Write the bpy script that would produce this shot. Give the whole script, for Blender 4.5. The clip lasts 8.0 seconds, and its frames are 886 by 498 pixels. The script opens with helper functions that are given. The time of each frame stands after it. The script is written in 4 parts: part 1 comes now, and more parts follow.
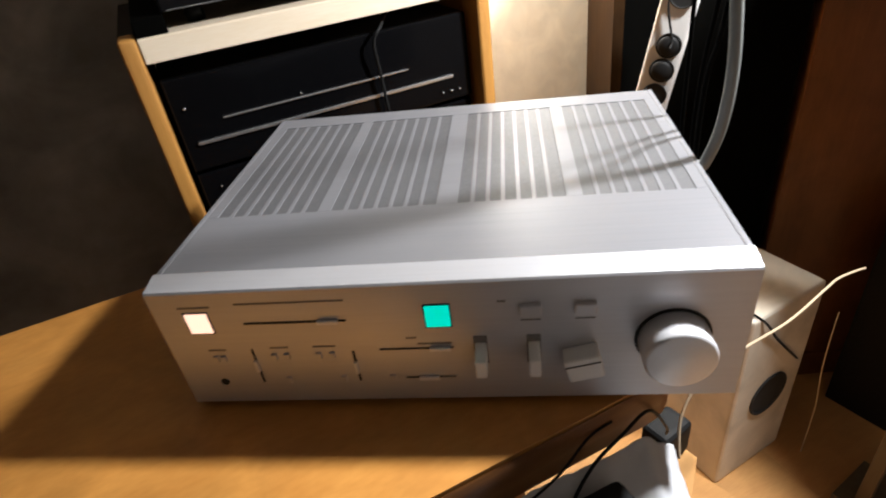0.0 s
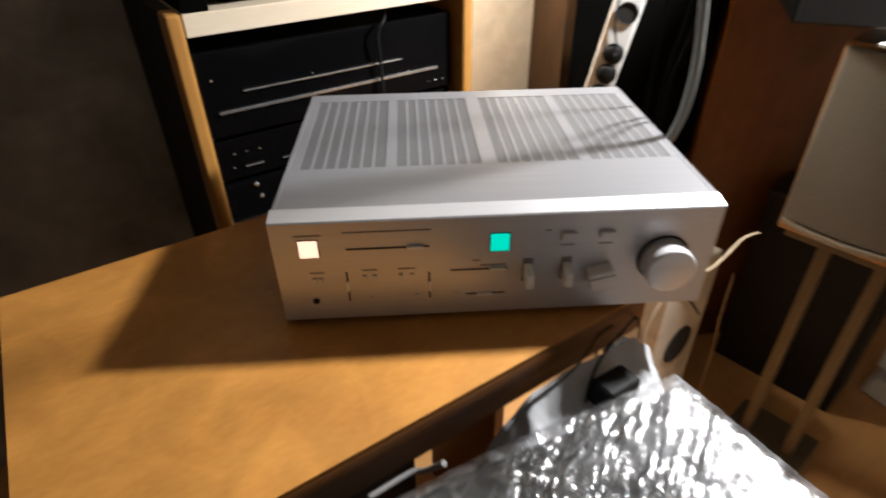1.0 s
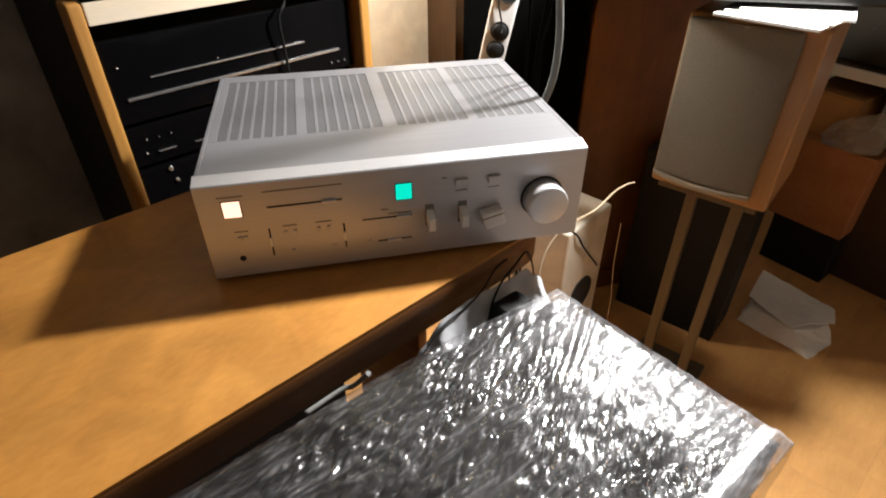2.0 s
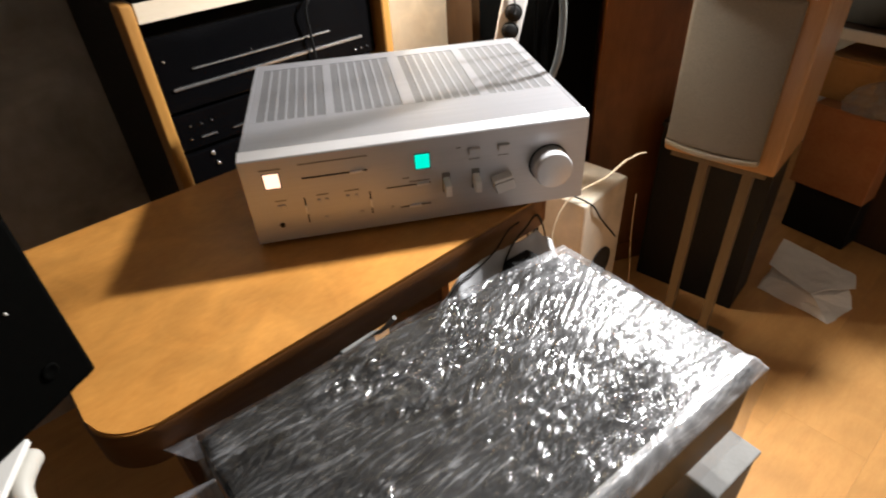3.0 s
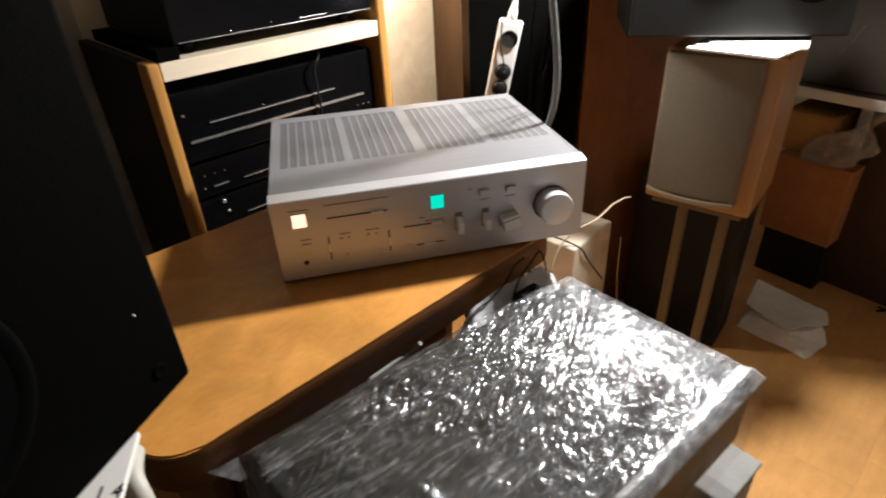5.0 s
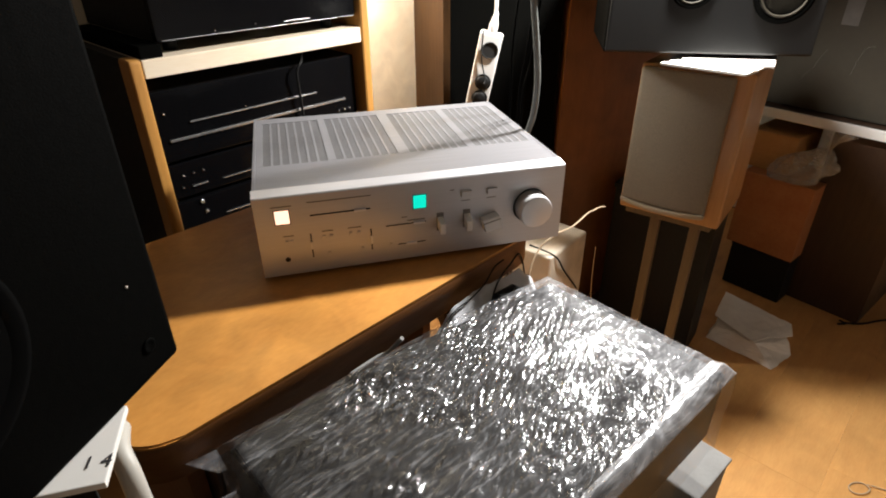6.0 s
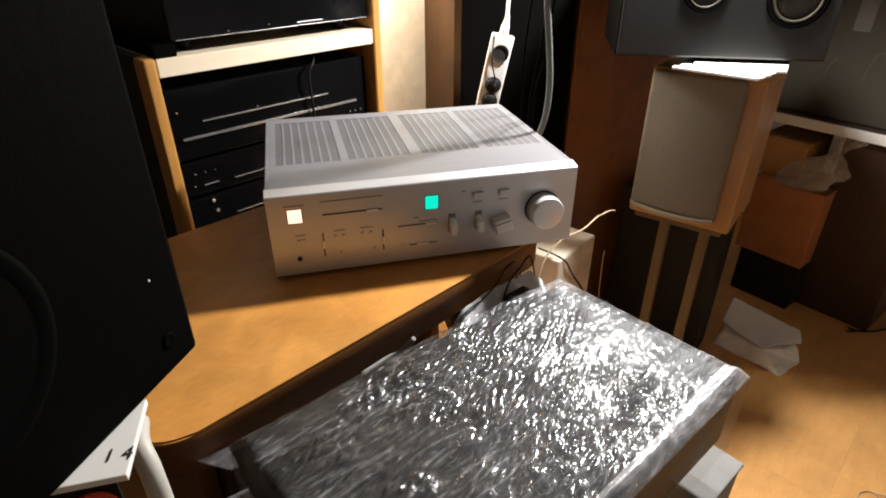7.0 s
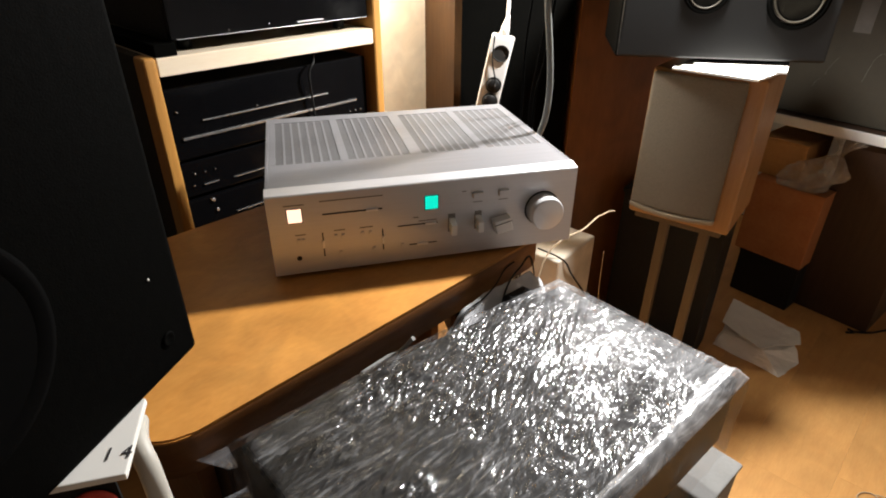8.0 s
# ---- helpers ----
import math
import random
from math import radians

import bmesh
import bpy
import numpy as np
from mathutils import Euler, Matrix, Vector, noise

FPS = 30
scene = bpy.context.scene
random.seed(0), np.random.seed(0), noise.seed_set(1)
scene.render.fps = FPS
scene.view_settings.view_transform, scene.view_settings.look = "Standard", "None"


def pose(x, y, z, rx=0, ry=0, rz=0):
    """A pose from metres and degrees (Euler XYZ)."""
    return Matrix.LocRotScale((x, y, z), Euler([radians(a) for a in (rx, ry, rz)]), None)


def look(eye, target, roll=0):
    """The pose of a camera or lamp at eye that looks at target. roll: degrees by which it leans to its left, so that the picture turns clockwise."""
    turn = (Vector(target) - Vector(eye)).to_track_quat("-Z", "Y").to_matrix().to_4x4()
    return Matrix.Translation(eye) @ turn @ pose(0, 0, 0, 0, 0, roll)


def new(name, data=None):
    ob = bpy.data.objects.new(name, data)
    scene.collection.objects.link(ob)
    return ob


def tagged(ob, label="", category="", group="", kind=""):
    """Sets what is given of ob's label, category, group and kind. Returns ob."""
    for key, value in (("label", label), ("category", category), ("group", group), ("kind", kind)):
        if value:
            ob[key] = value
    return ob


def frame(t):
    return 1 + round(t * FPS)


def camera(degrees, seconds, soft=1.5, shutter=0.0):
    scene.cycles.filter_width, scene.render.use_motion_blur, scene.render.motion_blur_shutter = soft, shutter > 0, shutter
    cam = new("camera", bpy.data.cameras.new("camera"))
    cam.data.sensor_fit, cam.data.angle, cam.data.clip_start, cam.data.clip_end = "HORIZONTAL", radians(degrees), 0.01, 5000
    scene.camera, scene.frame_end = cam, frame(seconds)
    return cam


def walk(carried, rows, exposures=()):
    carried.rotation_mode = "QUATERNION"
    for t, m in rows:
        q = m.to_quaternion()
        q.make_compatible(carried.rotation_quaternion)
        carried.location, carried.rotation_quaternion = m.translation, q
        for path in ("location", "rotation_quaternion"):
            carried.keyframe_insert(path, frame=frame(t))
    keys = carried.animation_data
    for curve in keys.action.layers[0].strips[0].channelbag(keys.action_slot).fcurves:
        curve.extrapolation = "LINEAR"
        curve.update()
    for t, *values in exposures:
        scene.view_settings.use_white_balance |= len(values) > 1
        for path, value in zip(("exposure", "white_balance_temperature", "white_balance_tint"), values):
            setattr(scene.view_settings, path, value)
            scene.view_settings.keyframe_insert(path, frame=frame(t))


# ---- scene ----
cam = camera(75.8, 8.0, soft=1.9, shutter=0.5)
PATH = [
    (0, (0.28, -0.31, 1.109), (0.012, 1.335, 0.002), -8.1),
    (0.5, (0.223, -0.351, 1.108), (0.005, 1.282, -0.025), -5.7),
    (1, (0.138, -0.453, 1.15), (0.229, 1.191, 0.015), -0.7),
    (1.5, (0.13, -0.517, 1.157), (0.447, 1.114, 0.043), 1.1),
    (1.7, (0.138, -0.532, 1.158), (0.48, 1.082, 0.028), 0.4),
    (2.8, (0.142, -0.612, 1.171), (0.438, 0.953, -0.039), -2.6),
    (3, (0.139, -0.629, 1.178), (0.387, 0.954, -0.02), -3.7),
    (3.5, (0.127, -0.629, 1.184), (0.296, 0.981, 0.01), -5.4),
    (4, (0.084, -0.633, 1.197), (0.247, 1.028, 0.095), -5.5),
    (4.5, (0.056, -0.646, 1.195), (0.324, 1.034, 0.145), -4.2),
    (5, (0.076, -0.677, 1.189), (0.439, 0.991, 0.148), -2.8),
    (5.2, (0.082, -0.689, 1.185), (0.497, 0.975, 0.156), -1.9),
    (6.5, (0.05, -0.694, 1.174), (0.507, 0.983, 0.184), -0.0),
    (7, (0.051, -0.693, 1.173), (0.497, 0.989, 0.186), 0.1),
    (7.5, (0.052, -0.691, 1.173), (0.495, 0.991, 0.185), 0.3),
    (8, (0.051, -0.693, 1.173), (0.498, 0.989, 0.186), 0.3),
]
walk(cam, [(t, look(eye, target, roll)) for t, eye, target, roll in PATH],
     exposures=((0, 0.12, 6150, 10), (0.5, 0.14, 6050, 10), (1, 0.15, 6300, 10), (1.7, 0.27, 6450, 10), (3, 0.5, 6400, 10), (3.5, 0.5, 6350, 10), (4.5, 0.26, 6400, 10), (6.5, 0.38, 6500, 10), (8, 0.38, 6500, 10)))

# ---------- light ----------
world = bpy.data.worlds.new("world")
world.use_nodes = True
world.node_tree.nodes["Background"].inputs["Color"].default_value = (0.012, 0.011, 0.010, 1)
world.node_tree.nodes["Background"].inputs["Strength"].default_value = 1.0
scene.world = world
scene.view_settings.exposure = 0.0
LAMP = Vector((0.832, 0.2725, 1.4524))
bulb = new("work_lamp_light", bpy.data.lights.new("work_lamp_light", "SPOT"))
bulb.data.energy, bulb.data.shadow_soft_size, bulb.data.color = 84.0, 0.038, (0.975, 0.955, 0.92)
bulb.data.spot_size, bulb.data.spot_blend = radians(158), 0.5
bulb.matrix_basis = Matrix.Translation(LAMP) @ (Vector((0.78, 0.10, 0.75)) - LAMP).to_track_quat("-Z", "Y").to_matrix().to_4x4()
shelf_bulb = new("shelf_lamp_light", bpy.data.lights.new("shelf_lamp_light", "POINT"))
shelf_bulb.data.energy, shelf_bulb.data.shadow_soft_size, shelf_bulb.data.color = 24.0, 0.05, (1.0, 0.95, 0.85)
shelf_bulb.location = (0.216, 0.853, 1.22)


# ---------- materials ----------
def mat(name, color, rough=0.5, metal=0.0, color2=None, grain=(1, 1, 1), scale=30.0, amount=0.5, bump=0.1, spots=0.0, spec=0.5, fine=6.0, coat=0.0, rnd=0.0, stain=0.0, stain_scale=9.0):
    """A surface with a broad and a fine variation of colour, uneven gloss and fine relief."""
    m = bpy.data.materials.new(name)
    m.use_nodes = True
    nt = m.node_tree
    n, l = nt.nodes, nt.links
    b = n["Principled BSDF"]
    b.inputs["Metallic"].default_value = metal
    b.inputs["Specular IOR Level"].default_value = spec
    b.inputs["Coat Weight"].default_value = coat
    b.inputs["Coat Roughness"].default_value = 0.15
    co = n.new("ShaderNodeTexCoord")
    mp = n.new("ShaderNodeMapping")
    mp.inputs["Scale"].default_value = grain
    l.new(co.outputs["Object"], mp.inputs["Vector"])
    big, small = n.new("ShaderNodeTexNoise"), n.new("ShaderNodeTexNoise")
    big.inputs["Scale"].default_value, big.inputs["Detail"].default_value = scale, 4
    small.inputs["Scale"].default_value, small.inputs["Detail"].default_value = scale * fine, 3
    l.new(mp.outputs[0], big.inputs["Vector"])
    l.new(mp.outputs[0], small.inputs["Vector"])
    add = n.new("ShaderNodeMath")
    add.operation = "MULTIPLY_ADD"
    add.inputs[1].default_value, add.inputs[2].default_value = 0.45, 0.0
    l.new(small.outputs["Fac"], add.inputs[0])
    both = n.new("ShaderNodeMath")
    both.operation = "MULTIPLY_ADD"
    both.inputs[1].default_value = 0.55
    l.new(big.outputs["Fac"], both.inputs[0])
    l.new(add.outputs[0], both.inputs[2])
    ramp = n.new("ShaderNodeMapRange")
    ramp.inputs["From Min"].default_value, ramp.inputs["From Max"].default_value = 0.32, 0.68
    l.new(both.outputs[0], ramp.inputs["Value"])
    mix = n.new("ShaderNodeMix")
    mix.data_type = "RGBA"
    c2 = color2 or tuple(c * (1 - 0.35 * amount) for c in color)
    mix.inputs["A"].default_value, mix.inputs["B"].default_value = (*color, 1), (*c2, 1)
    l.new(ramp.outputs[0], mix.inputs["Factor"])
    out = mix.outputs["Result"]
    if rnd:
        info = n.new("ShaderNodeObjectInfo")
        hsv = n.new("ShaderNodeHueSaturation")
        mr = n.new("ShaderNodeMapRange")
        mr.inputs["To Min"].default_value, mr.inputs["To Max"].default_value = 1 - rnd, 1 + rnd
        l.new(info.outputs["Random"], mr.inputs["Value"])
        l.new(mr.outputs[0], hsv.inputs["Value"])
        l.new(out, hsv.inputs["Color"])
        out = hsv.outputs["Color"]
    if stain:
        blot, dim, wash = n.new("ShaderNodeTexNoise"), n.new("ShaderNodeMapRange"), n.new("ShaderNodeHueSaturation")
        blot.inputs["Scale"].default_value, blot.inputs["Detail"].default_value, blot.inputs["Distortion"].default_value = stain_scale, 7, 0.7
        dim.inputs["From Min"].default_value, dim.inputs["From Max"].default_value = 0.34, 0.66
        dim.inputs["To Min"].default_value, dim.inputs["To Max"].default_value = 1 - stain, 1 + stain * 0.4
        l.new(co.outputs["Object"], blot.inputs["Vector"])
        l.new(blot.outputs["Fac"], dim.inputs["Value"])
        l.new(dim.outputs[0], wash.inputs["Value"])
        l.new(out, wash.inputs["Color"])
        out = wash.outputs["Color"]
    l.new(out, b.inputs["Base Color"])
    rr = n.new("ShaderNodeMapRange")
    rr.inputs["To Min"].default_value, rr.inputs["To Max"].default_value = max(rough - 0.08, 0.02), min(rough + 0.1, 1)
    l.new(big.outputs["Fac"], rr.inputs["Value"])
    l.new(rr.outputs[0], b.inputs["Roughness"])
    if bump:
        bm = n.new("ShaderNodeBump")
        bm.inputs["Strength"].default_value, bm.inputs["Distance"].default_value = bump, 0.002
        l.new(both.outputs[0], bm.inputs["Height"])
        l.new(bm.outputs[0], b.inputs["Normal"])
    return m


def glow(name, color, strength):
    m = mat(name, tuple(min(c, 0.8) for c in color), 0.3, bump=0)
    b = m.node_tree.nodes["Principled BSDF"]
    b.inputs["Emission Color"].default_value = (*color, 1)
    b.inputs["Emission Strength"].default_value = strength
    return m


def film_material(name, milk, streak=2.0, relief=1.0, shine=0.8, rough=0.07, soft_gloss=0.05, tint=(0.85, 0.86, 0.9)):
    """Thin clear plastic film: see-through, a little milky, with a wet gloss on fine creases."""
    m = bpy.data.materials.new(name)
    m.use_nodes = True
    n, l = m.node_tree.nodes, m.node_tree.links
    n.remove(n["Principled BSDF"])
    clear, gloss, white = n.new("ShaderNodeBsdfTransparent"), n.new("ShaderNodeBsdfGlossy"), n.new("ShaderNodeBsdfDiffuse")
    clear.inputs["Color"].default_value = (0.93, 0.93, 0.94, 1)
    gloss.inputs["Roughness"].default_value = rough
    white.inputs["Color"].default_value = (*tint, 1)
    fres, gain = n.new("ShaderNodeFresnel"), n.new("ShaderNodeMath")
    fres.inputs["IOR"].default_value = 1.5
    gain.operation = "MULTIPLY_ADD"
    gain.inputs[1].default_value, gain.inputs[2].default_value = shine, 0.05
    co = n.new("ShaderNodeTexCoord")

    def creases(turned, squeeze, scale, detail, wave):
        turn, nz = n.new("ShaderNodeMapping"), n.new("ShaderNodeTexNoise")
        turn.inputs["Rotation"].default_value = (0, 0, radians(turned))
        turn.inputs["Scale"].default_value = (squeeze, 1.0, 1.0)
        nz.inputs["Scale"].default_value, nz.inputs["Detail"].default_value, nz.inputs["Distortion"].default_value = scale, detail, wave
        l.new(co.outputs["Object"], turn.inputs["Vector"])
        l.new(turn.outputs[0], nz.inputs["Vector"])
        return nz

    fine, cross, big, patch = creases(-14, 0.25, 250, 2, 1.0), creases(38, 0.35, 120, 3, 0.9), creases(-14, 0.14, 120, 5, 2.2), creases(20, 0.7, 22, 4, 0.8)
    first, second = n.new("ShaderNodeBump"), n.new("ShaderNodeBump")
    first.inputs["Strength"].default_value, first.inputs["Distance"].default_value = 1.0, 0.0016 * relief
    second.inputs["Strength"].default_value, second.inputs["Distance"].default_value = 1.0, 0.0012 * relief
    l.new(fine.outputs["Fac"], first.inputs["Height"])
    l.new(cross.outputs["Fac"], second.inputs["Height"])
    l.new(first.outputs[0], second.inputs["Normal"])
    sheen, lustre = n.new("ShaderNodeBsdfGlossy"), n.new("ShaderNodeMixShader")
    sheen.inputs["Roughness"].default_value, sheen.inputs["Color"].default_value = 0.36, (0.8, 0.8, 0.82, 1)
    lustre.inputs[0].default_value = soft_gloss
    for node in (gloss, fres, sheen):
        l.new(second.outputs[0], node.inputs["Normal"])
    # creases gather in clusters
    gather = n.new("ShaderNodeMapRange")
    gather.inputs["From Min"].default_value, gather.inputs["From Max"].default_value = 0.36, 0.62
    gather.inputs["To Min"].default_value, gather.inputs["To Max"].default_value = 0.4, 1.0
    l.new(patch.outputs["Fac"], gather.inputs["Value"])
    l.new(gather.outputs[0], first.inputs["Strength"])
    l.new(fres.outputs[0], gain.inputs[0])
    # milkiness: thin streaks, thicker in some patches
    mr, thick, times = n.new("ShaderNodeMapRange"), n.new("ShaderNodeMapRange"), n.new("ShaderNodeMath")
    mr.inputs["From Min"].default_value, mr.inputs["From Max"].default_value = 0.50, 0.78
    mr.inputs["To Min"].default_value, mr.inputs["To Max"].default_value = milk * 0.6, milk * streak
    thick.inputs["From Min"].default_value, thick.inputs["From Max"].default_value = 0.35, 0.68
    thick.inputs["To Min"].default_value, thick.inputs["To Max"].default_value = 0.25, 1.8
    times.operation = "MULTIPLY"
    l.new(big.outputs["Fac"], mr.inputs["Value"])
    l.new(patch.outputs["Fac"], thick.inputs["Value"])
    l.new(mr.outputs[0], times.inputs[0])
    l.new(thick.outputs[0], times.inputs[1])
    haze, mix = n.new("ShaderNodeMixShader"), n.new("ShaderNodeMixShader")
    l.new(times.outputs[0], haze.inputs[0])
    l.new(clear.outputs[0], haze.inputs[1])
    l.new(white.outputs[0], haze.inputs[2])
    l.new(gain.outputs[0], mix.inputs[0])
    l.new(haze.outputs[0], lustre.inputs[1])
    l.new(sheen.outputs[0], lustre.inputs[2])
    l.new(lustre.outputs[0], mix.inputs[1])
    l.new(gloss.outputs[0], mix.inputs[2])
    l.new(mix.outputs[0], n["Material Output"].inputs["Surface"])
    return m


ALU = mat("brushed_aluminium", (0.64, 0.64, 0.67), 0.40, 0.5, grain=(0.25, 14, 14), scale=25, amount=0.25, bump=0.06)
# Case silver: darkened in its colour to temper the lamplight on the top.
ALU_TOP = mat("dimmed_case_silver", (0.222, 0.222, 0.238), 0.42, 0.25, grain=(0.25, 14, 14), scale=25, amount=0.2, bump=0.05)
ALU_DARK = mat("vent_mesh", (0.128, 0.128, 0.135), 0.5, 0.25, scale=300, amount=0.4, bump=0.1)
KNOB = mat("turned_aluminium", (0.84, 0.84, 0.87), 0.34, 0.3, scale=60, amount=0.15, bump=0.03)
# Levers and selector: the reflected brightness of their faces is in this pale colour.
LEVER = mat("pale_lever_shine", (0.86, 0.86, 0.87), 0.35, scale=60, amount=0.1, bump=0.02)
CHROME = mat("bright_metal", (0.85, 0.85, 0.86), 0.22, 0.9, bump=0)
BLACK_GAP = mat("dark_recess", (0.012, 0.011, 0.010), 0.8, bump=0)
PRINT = mat("grey_print", (0.2, 0.19, 0.18), 0.7, bump=0)
ORANGE = glow("lit_orange_window", (1.0, 0.60, 0.43), 1.4)
GREEN = glow("lit_green_window", (0.0, 0.68, 0.50), 0.9)
DESK = mat("beech_veneer", (0.64, 0.295, 0.066), 0.42, color2=(0.53, 0.225, 0.044), grain=(1.5, 3.5, 3.5), scale=9, bump=0.05, coat=0.1, stain=0.19, stain_scale=14)
DESK_EDGE = mat("desk_edge_band", (0.22, 0.085, 0.020), 0.5, color2=(0.16, 0.058, 0.013), grain=(1, 1, 8), scale=14, bump=0.06)
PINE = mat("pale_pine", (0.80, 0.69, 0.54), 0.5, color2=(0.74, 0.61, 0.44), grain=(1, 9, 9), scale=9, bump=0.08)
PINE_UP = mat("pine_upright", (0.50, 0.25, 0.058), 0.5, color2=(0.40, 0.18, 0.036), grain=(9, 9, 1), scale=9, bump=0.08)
BROWN = mat("reddish_wood_veneer", (0.19, 0.070, 0.016), 0.5, color2=(0.145, 0.050, 0.011), grain=(5, 5, 0.8), scale=6, bump=0.06, stain=0.25)
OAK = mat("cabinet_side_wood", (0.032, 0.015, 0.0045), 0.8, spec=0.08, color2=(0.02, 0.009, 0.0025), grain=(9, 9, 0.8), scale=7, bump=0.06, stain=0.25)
BLACK = mat("black_lacquer", (0.003, 0.003, 0.0035), 0.16, spec=0.14, scale=20, amount=0.6, bump=0.02)
BLACK_MATT = mat("black_vinyl", (0.008, 0.008, 0.007), 0.6, scale=120, amount=0.8, bump=0.15, spec=0.25)
BLACK_SCREEN = mat("dark_brown_lacquer", (0.042, 0.036, 0.026), 0.45, scale=8, amount=0.5, bump=0.02, spec=0.3)
BLACK_CLOTH = mat("dull_black_paint", (0.0014, 0.0014, 0.0011), 0.75, scale=150, amount=0.8, bump=0.2, spec=0.03)
GREY_BAFFLE = mat("dark_grey_baffle", (0.009, 0.009, 0.009), 0.34, scale=90, amount=0.5, bump=0.08)
CONE = mat("black_cone", (0.002, 0.002, 0.002), 0.8, spec=0.03, scale=60, bump=0.05)
GRILLE = mat("grey_grille_cloth", (0.19, 0.175, 0.145), 0.9, color2=(0.13, 0.12, 0.10), scale=500, fine=2, bump=0.3)
BIRCH = mat("light_cabinet_veneer", (0.44, 0.24, 0.095), 0.38, color2=(0.35, 0.18, 0.065), grain=(9, 9, 0.8), scale=8, bump=0.05, coat=0.15)
# Grille rim: light caught on its rounded edge is put into the paler colour.
RIM = mat("lit_rim_tone", (0.30, 0.26, 0.20), 0.45, scale=30, amount=0.3, bump=0.03)
POST_WOOD = mat("dull_post_wood", (0.13, 0.095, 0.05), 0.55, color2=(0.10, 0.07, 0.036), grain=(9, 9, 1), scale=9, bump=0.06)
CREAM = mat("cream_plastic", (0.62, 0.55, 0.45), 0.5, scale=12, amount=0.25, bump=0.05, stain=0.25)
WHITE = mat("white_plastic", (0.74, 0.73, 0.71), 0.4, scale=20, amount=0.15, bump=0.02)
PAPER = mat("white_paper", (0.82, 0.80, 0.76), 0.8, scale=10, amount=0.12, bump=0.05)
INK = mat("dark_ink", (0.03, 0.026, 0.03), 0.7, bump=0)
RED = mat("red_print", (0.62, 0.06, 0.04), 0.6, bump=0.02)
GREY_HOSE = mat("grey_cable", (0.20, 0.21, 0.20), 0.5, scale=40, amount=0.3, bump=0.03)
GREY_TUBE = mat("pale_grey_plastic", (0.50, 0.48, 0.43), 0.5, scale=30, amount=0.2, bump=0.03)
BEIGE_WIRE = mat("beige_wire", (0.46, 0.35, 0.23), 0.5, scale=60, amount=0.2, bump=0.02)
BLACK_WIRE = mat("black_rubber", (0.009, 0.009, 0.009), 0.6, spec=0.2, scale=60, bump=0.02)
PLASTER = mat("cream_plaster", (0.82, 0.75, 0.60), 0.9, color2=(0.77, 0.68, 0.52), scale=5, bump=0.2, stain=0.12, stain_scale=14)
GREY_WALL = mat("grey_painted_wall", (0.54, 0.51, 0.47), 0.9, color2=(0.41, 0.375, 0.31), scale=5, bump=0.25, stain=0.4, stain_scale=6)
# Unseen walls and ceiling: tones chosen only for how much light they bounce.
DIM_WALL = mat("unseen_dim_wall", (0.15, 0.12, 0.09), 0.8, scale=5, bump=0.1)
PALE_WALL = mat("unseen_pale_wall", (0.62, 0.61, 0.60), 0.9, scale=5, amount=0.15, bump=0.1)
CEIL = mat("unseen_grey_ceiling", (0.36, 0.35, 0.34), 0.95, scale=4, amount=0.15, bump=0.05)
FLOOR = mat("orange_laminate", (0.64, 0.34, 0.115), 0.45, color2=(0.55, 0.27, 0.085), grain=(1.2, 8, 1), scale=6, bump=0.05, rnd=0.03, stain=0.14, stain_scale=7)
CARTON = mat("brown_cardboard", (0.50, 0.27, 0.09), 0.85, color2=(0.42, 0.21, 0.07), scale=14, bump=0.08)
CARTON_RED = mat("red_brown_cardboard", (0.40, 0.17, 0.06), 0.8, color2=(0.32, 0.12, 0.04), scale=14, bump=0.08)
DARK_WOOD = mat("dark_stained_wood", (0.045, 0.022, 0.010), 0.5, color2=(0.03, 0.014, 0.007), grain=(9, 9, 1), scale=8, bump=0.06)
FOAM = mat("grey_packing_foam", (0.28, 0.275, 0.265), 0.8, scale=40, amount=0.4, bump=0.2)
BAG = mat("white_bag_plastic", (0.80, 0.77, 0.72), 0.45, scale=12, amount=0.2, bump=0.15)
BAG_GREY = mat("greyish_bag_plastic", (0.62, 0.63, 0.66), 0.38, scale=12, amount=0.25, bump=0.15)
FILM = film_material("stretch_film", 0.034, 5.0, 0.6, 0.6, 0.09, soft_gloss=0.012)
FILM_TAUT = film_material("creased_film", 0.05, 4.0, 0.6, 0.6, 0.10, soft_gloss=0.025)
FILM_BAND = film_material("taut_film", 0.17, 1.8, 0.6, 0.25, 0.09, soft_gloss=0.006)
FILM_ROLL = film_material("doubled_film", 0.55, 1.5, 0.5, 0.7, 0.15, soft_gloss=0.06)
FILM_SIDE = film_material("hanging_film", 0.006, 5.0, 1.0, 0.15, 0.12, soft_gloss=0.0)
MILKY = film_material("bag_film", 0.16, 3.0, 1.0, 0.6, 0.12, 0.01, (0.72, 0.62, 0.5))


# ---------- building helpers ----------
def part(name, bm, material, parent=None, label=""):
    """Links a bmesh as one mesh object under a thing or under a part."""
    me = bpy.data.meshes.new(name)
    bm.normal_update()
    bm.to_mesh(me)
    bm.free()
    me.materials.append(material)
    ob = new(name, me)
    if parent:
        ob.parent = parent
    return tagged(ob, label)


def thing(name, m, label, category, group="", kind=""):
    ob = new(name)
    ob.matrix_basis = m
    ob.empty_display_size = 0.02
    return tagged(ob, label, category, group, kind)


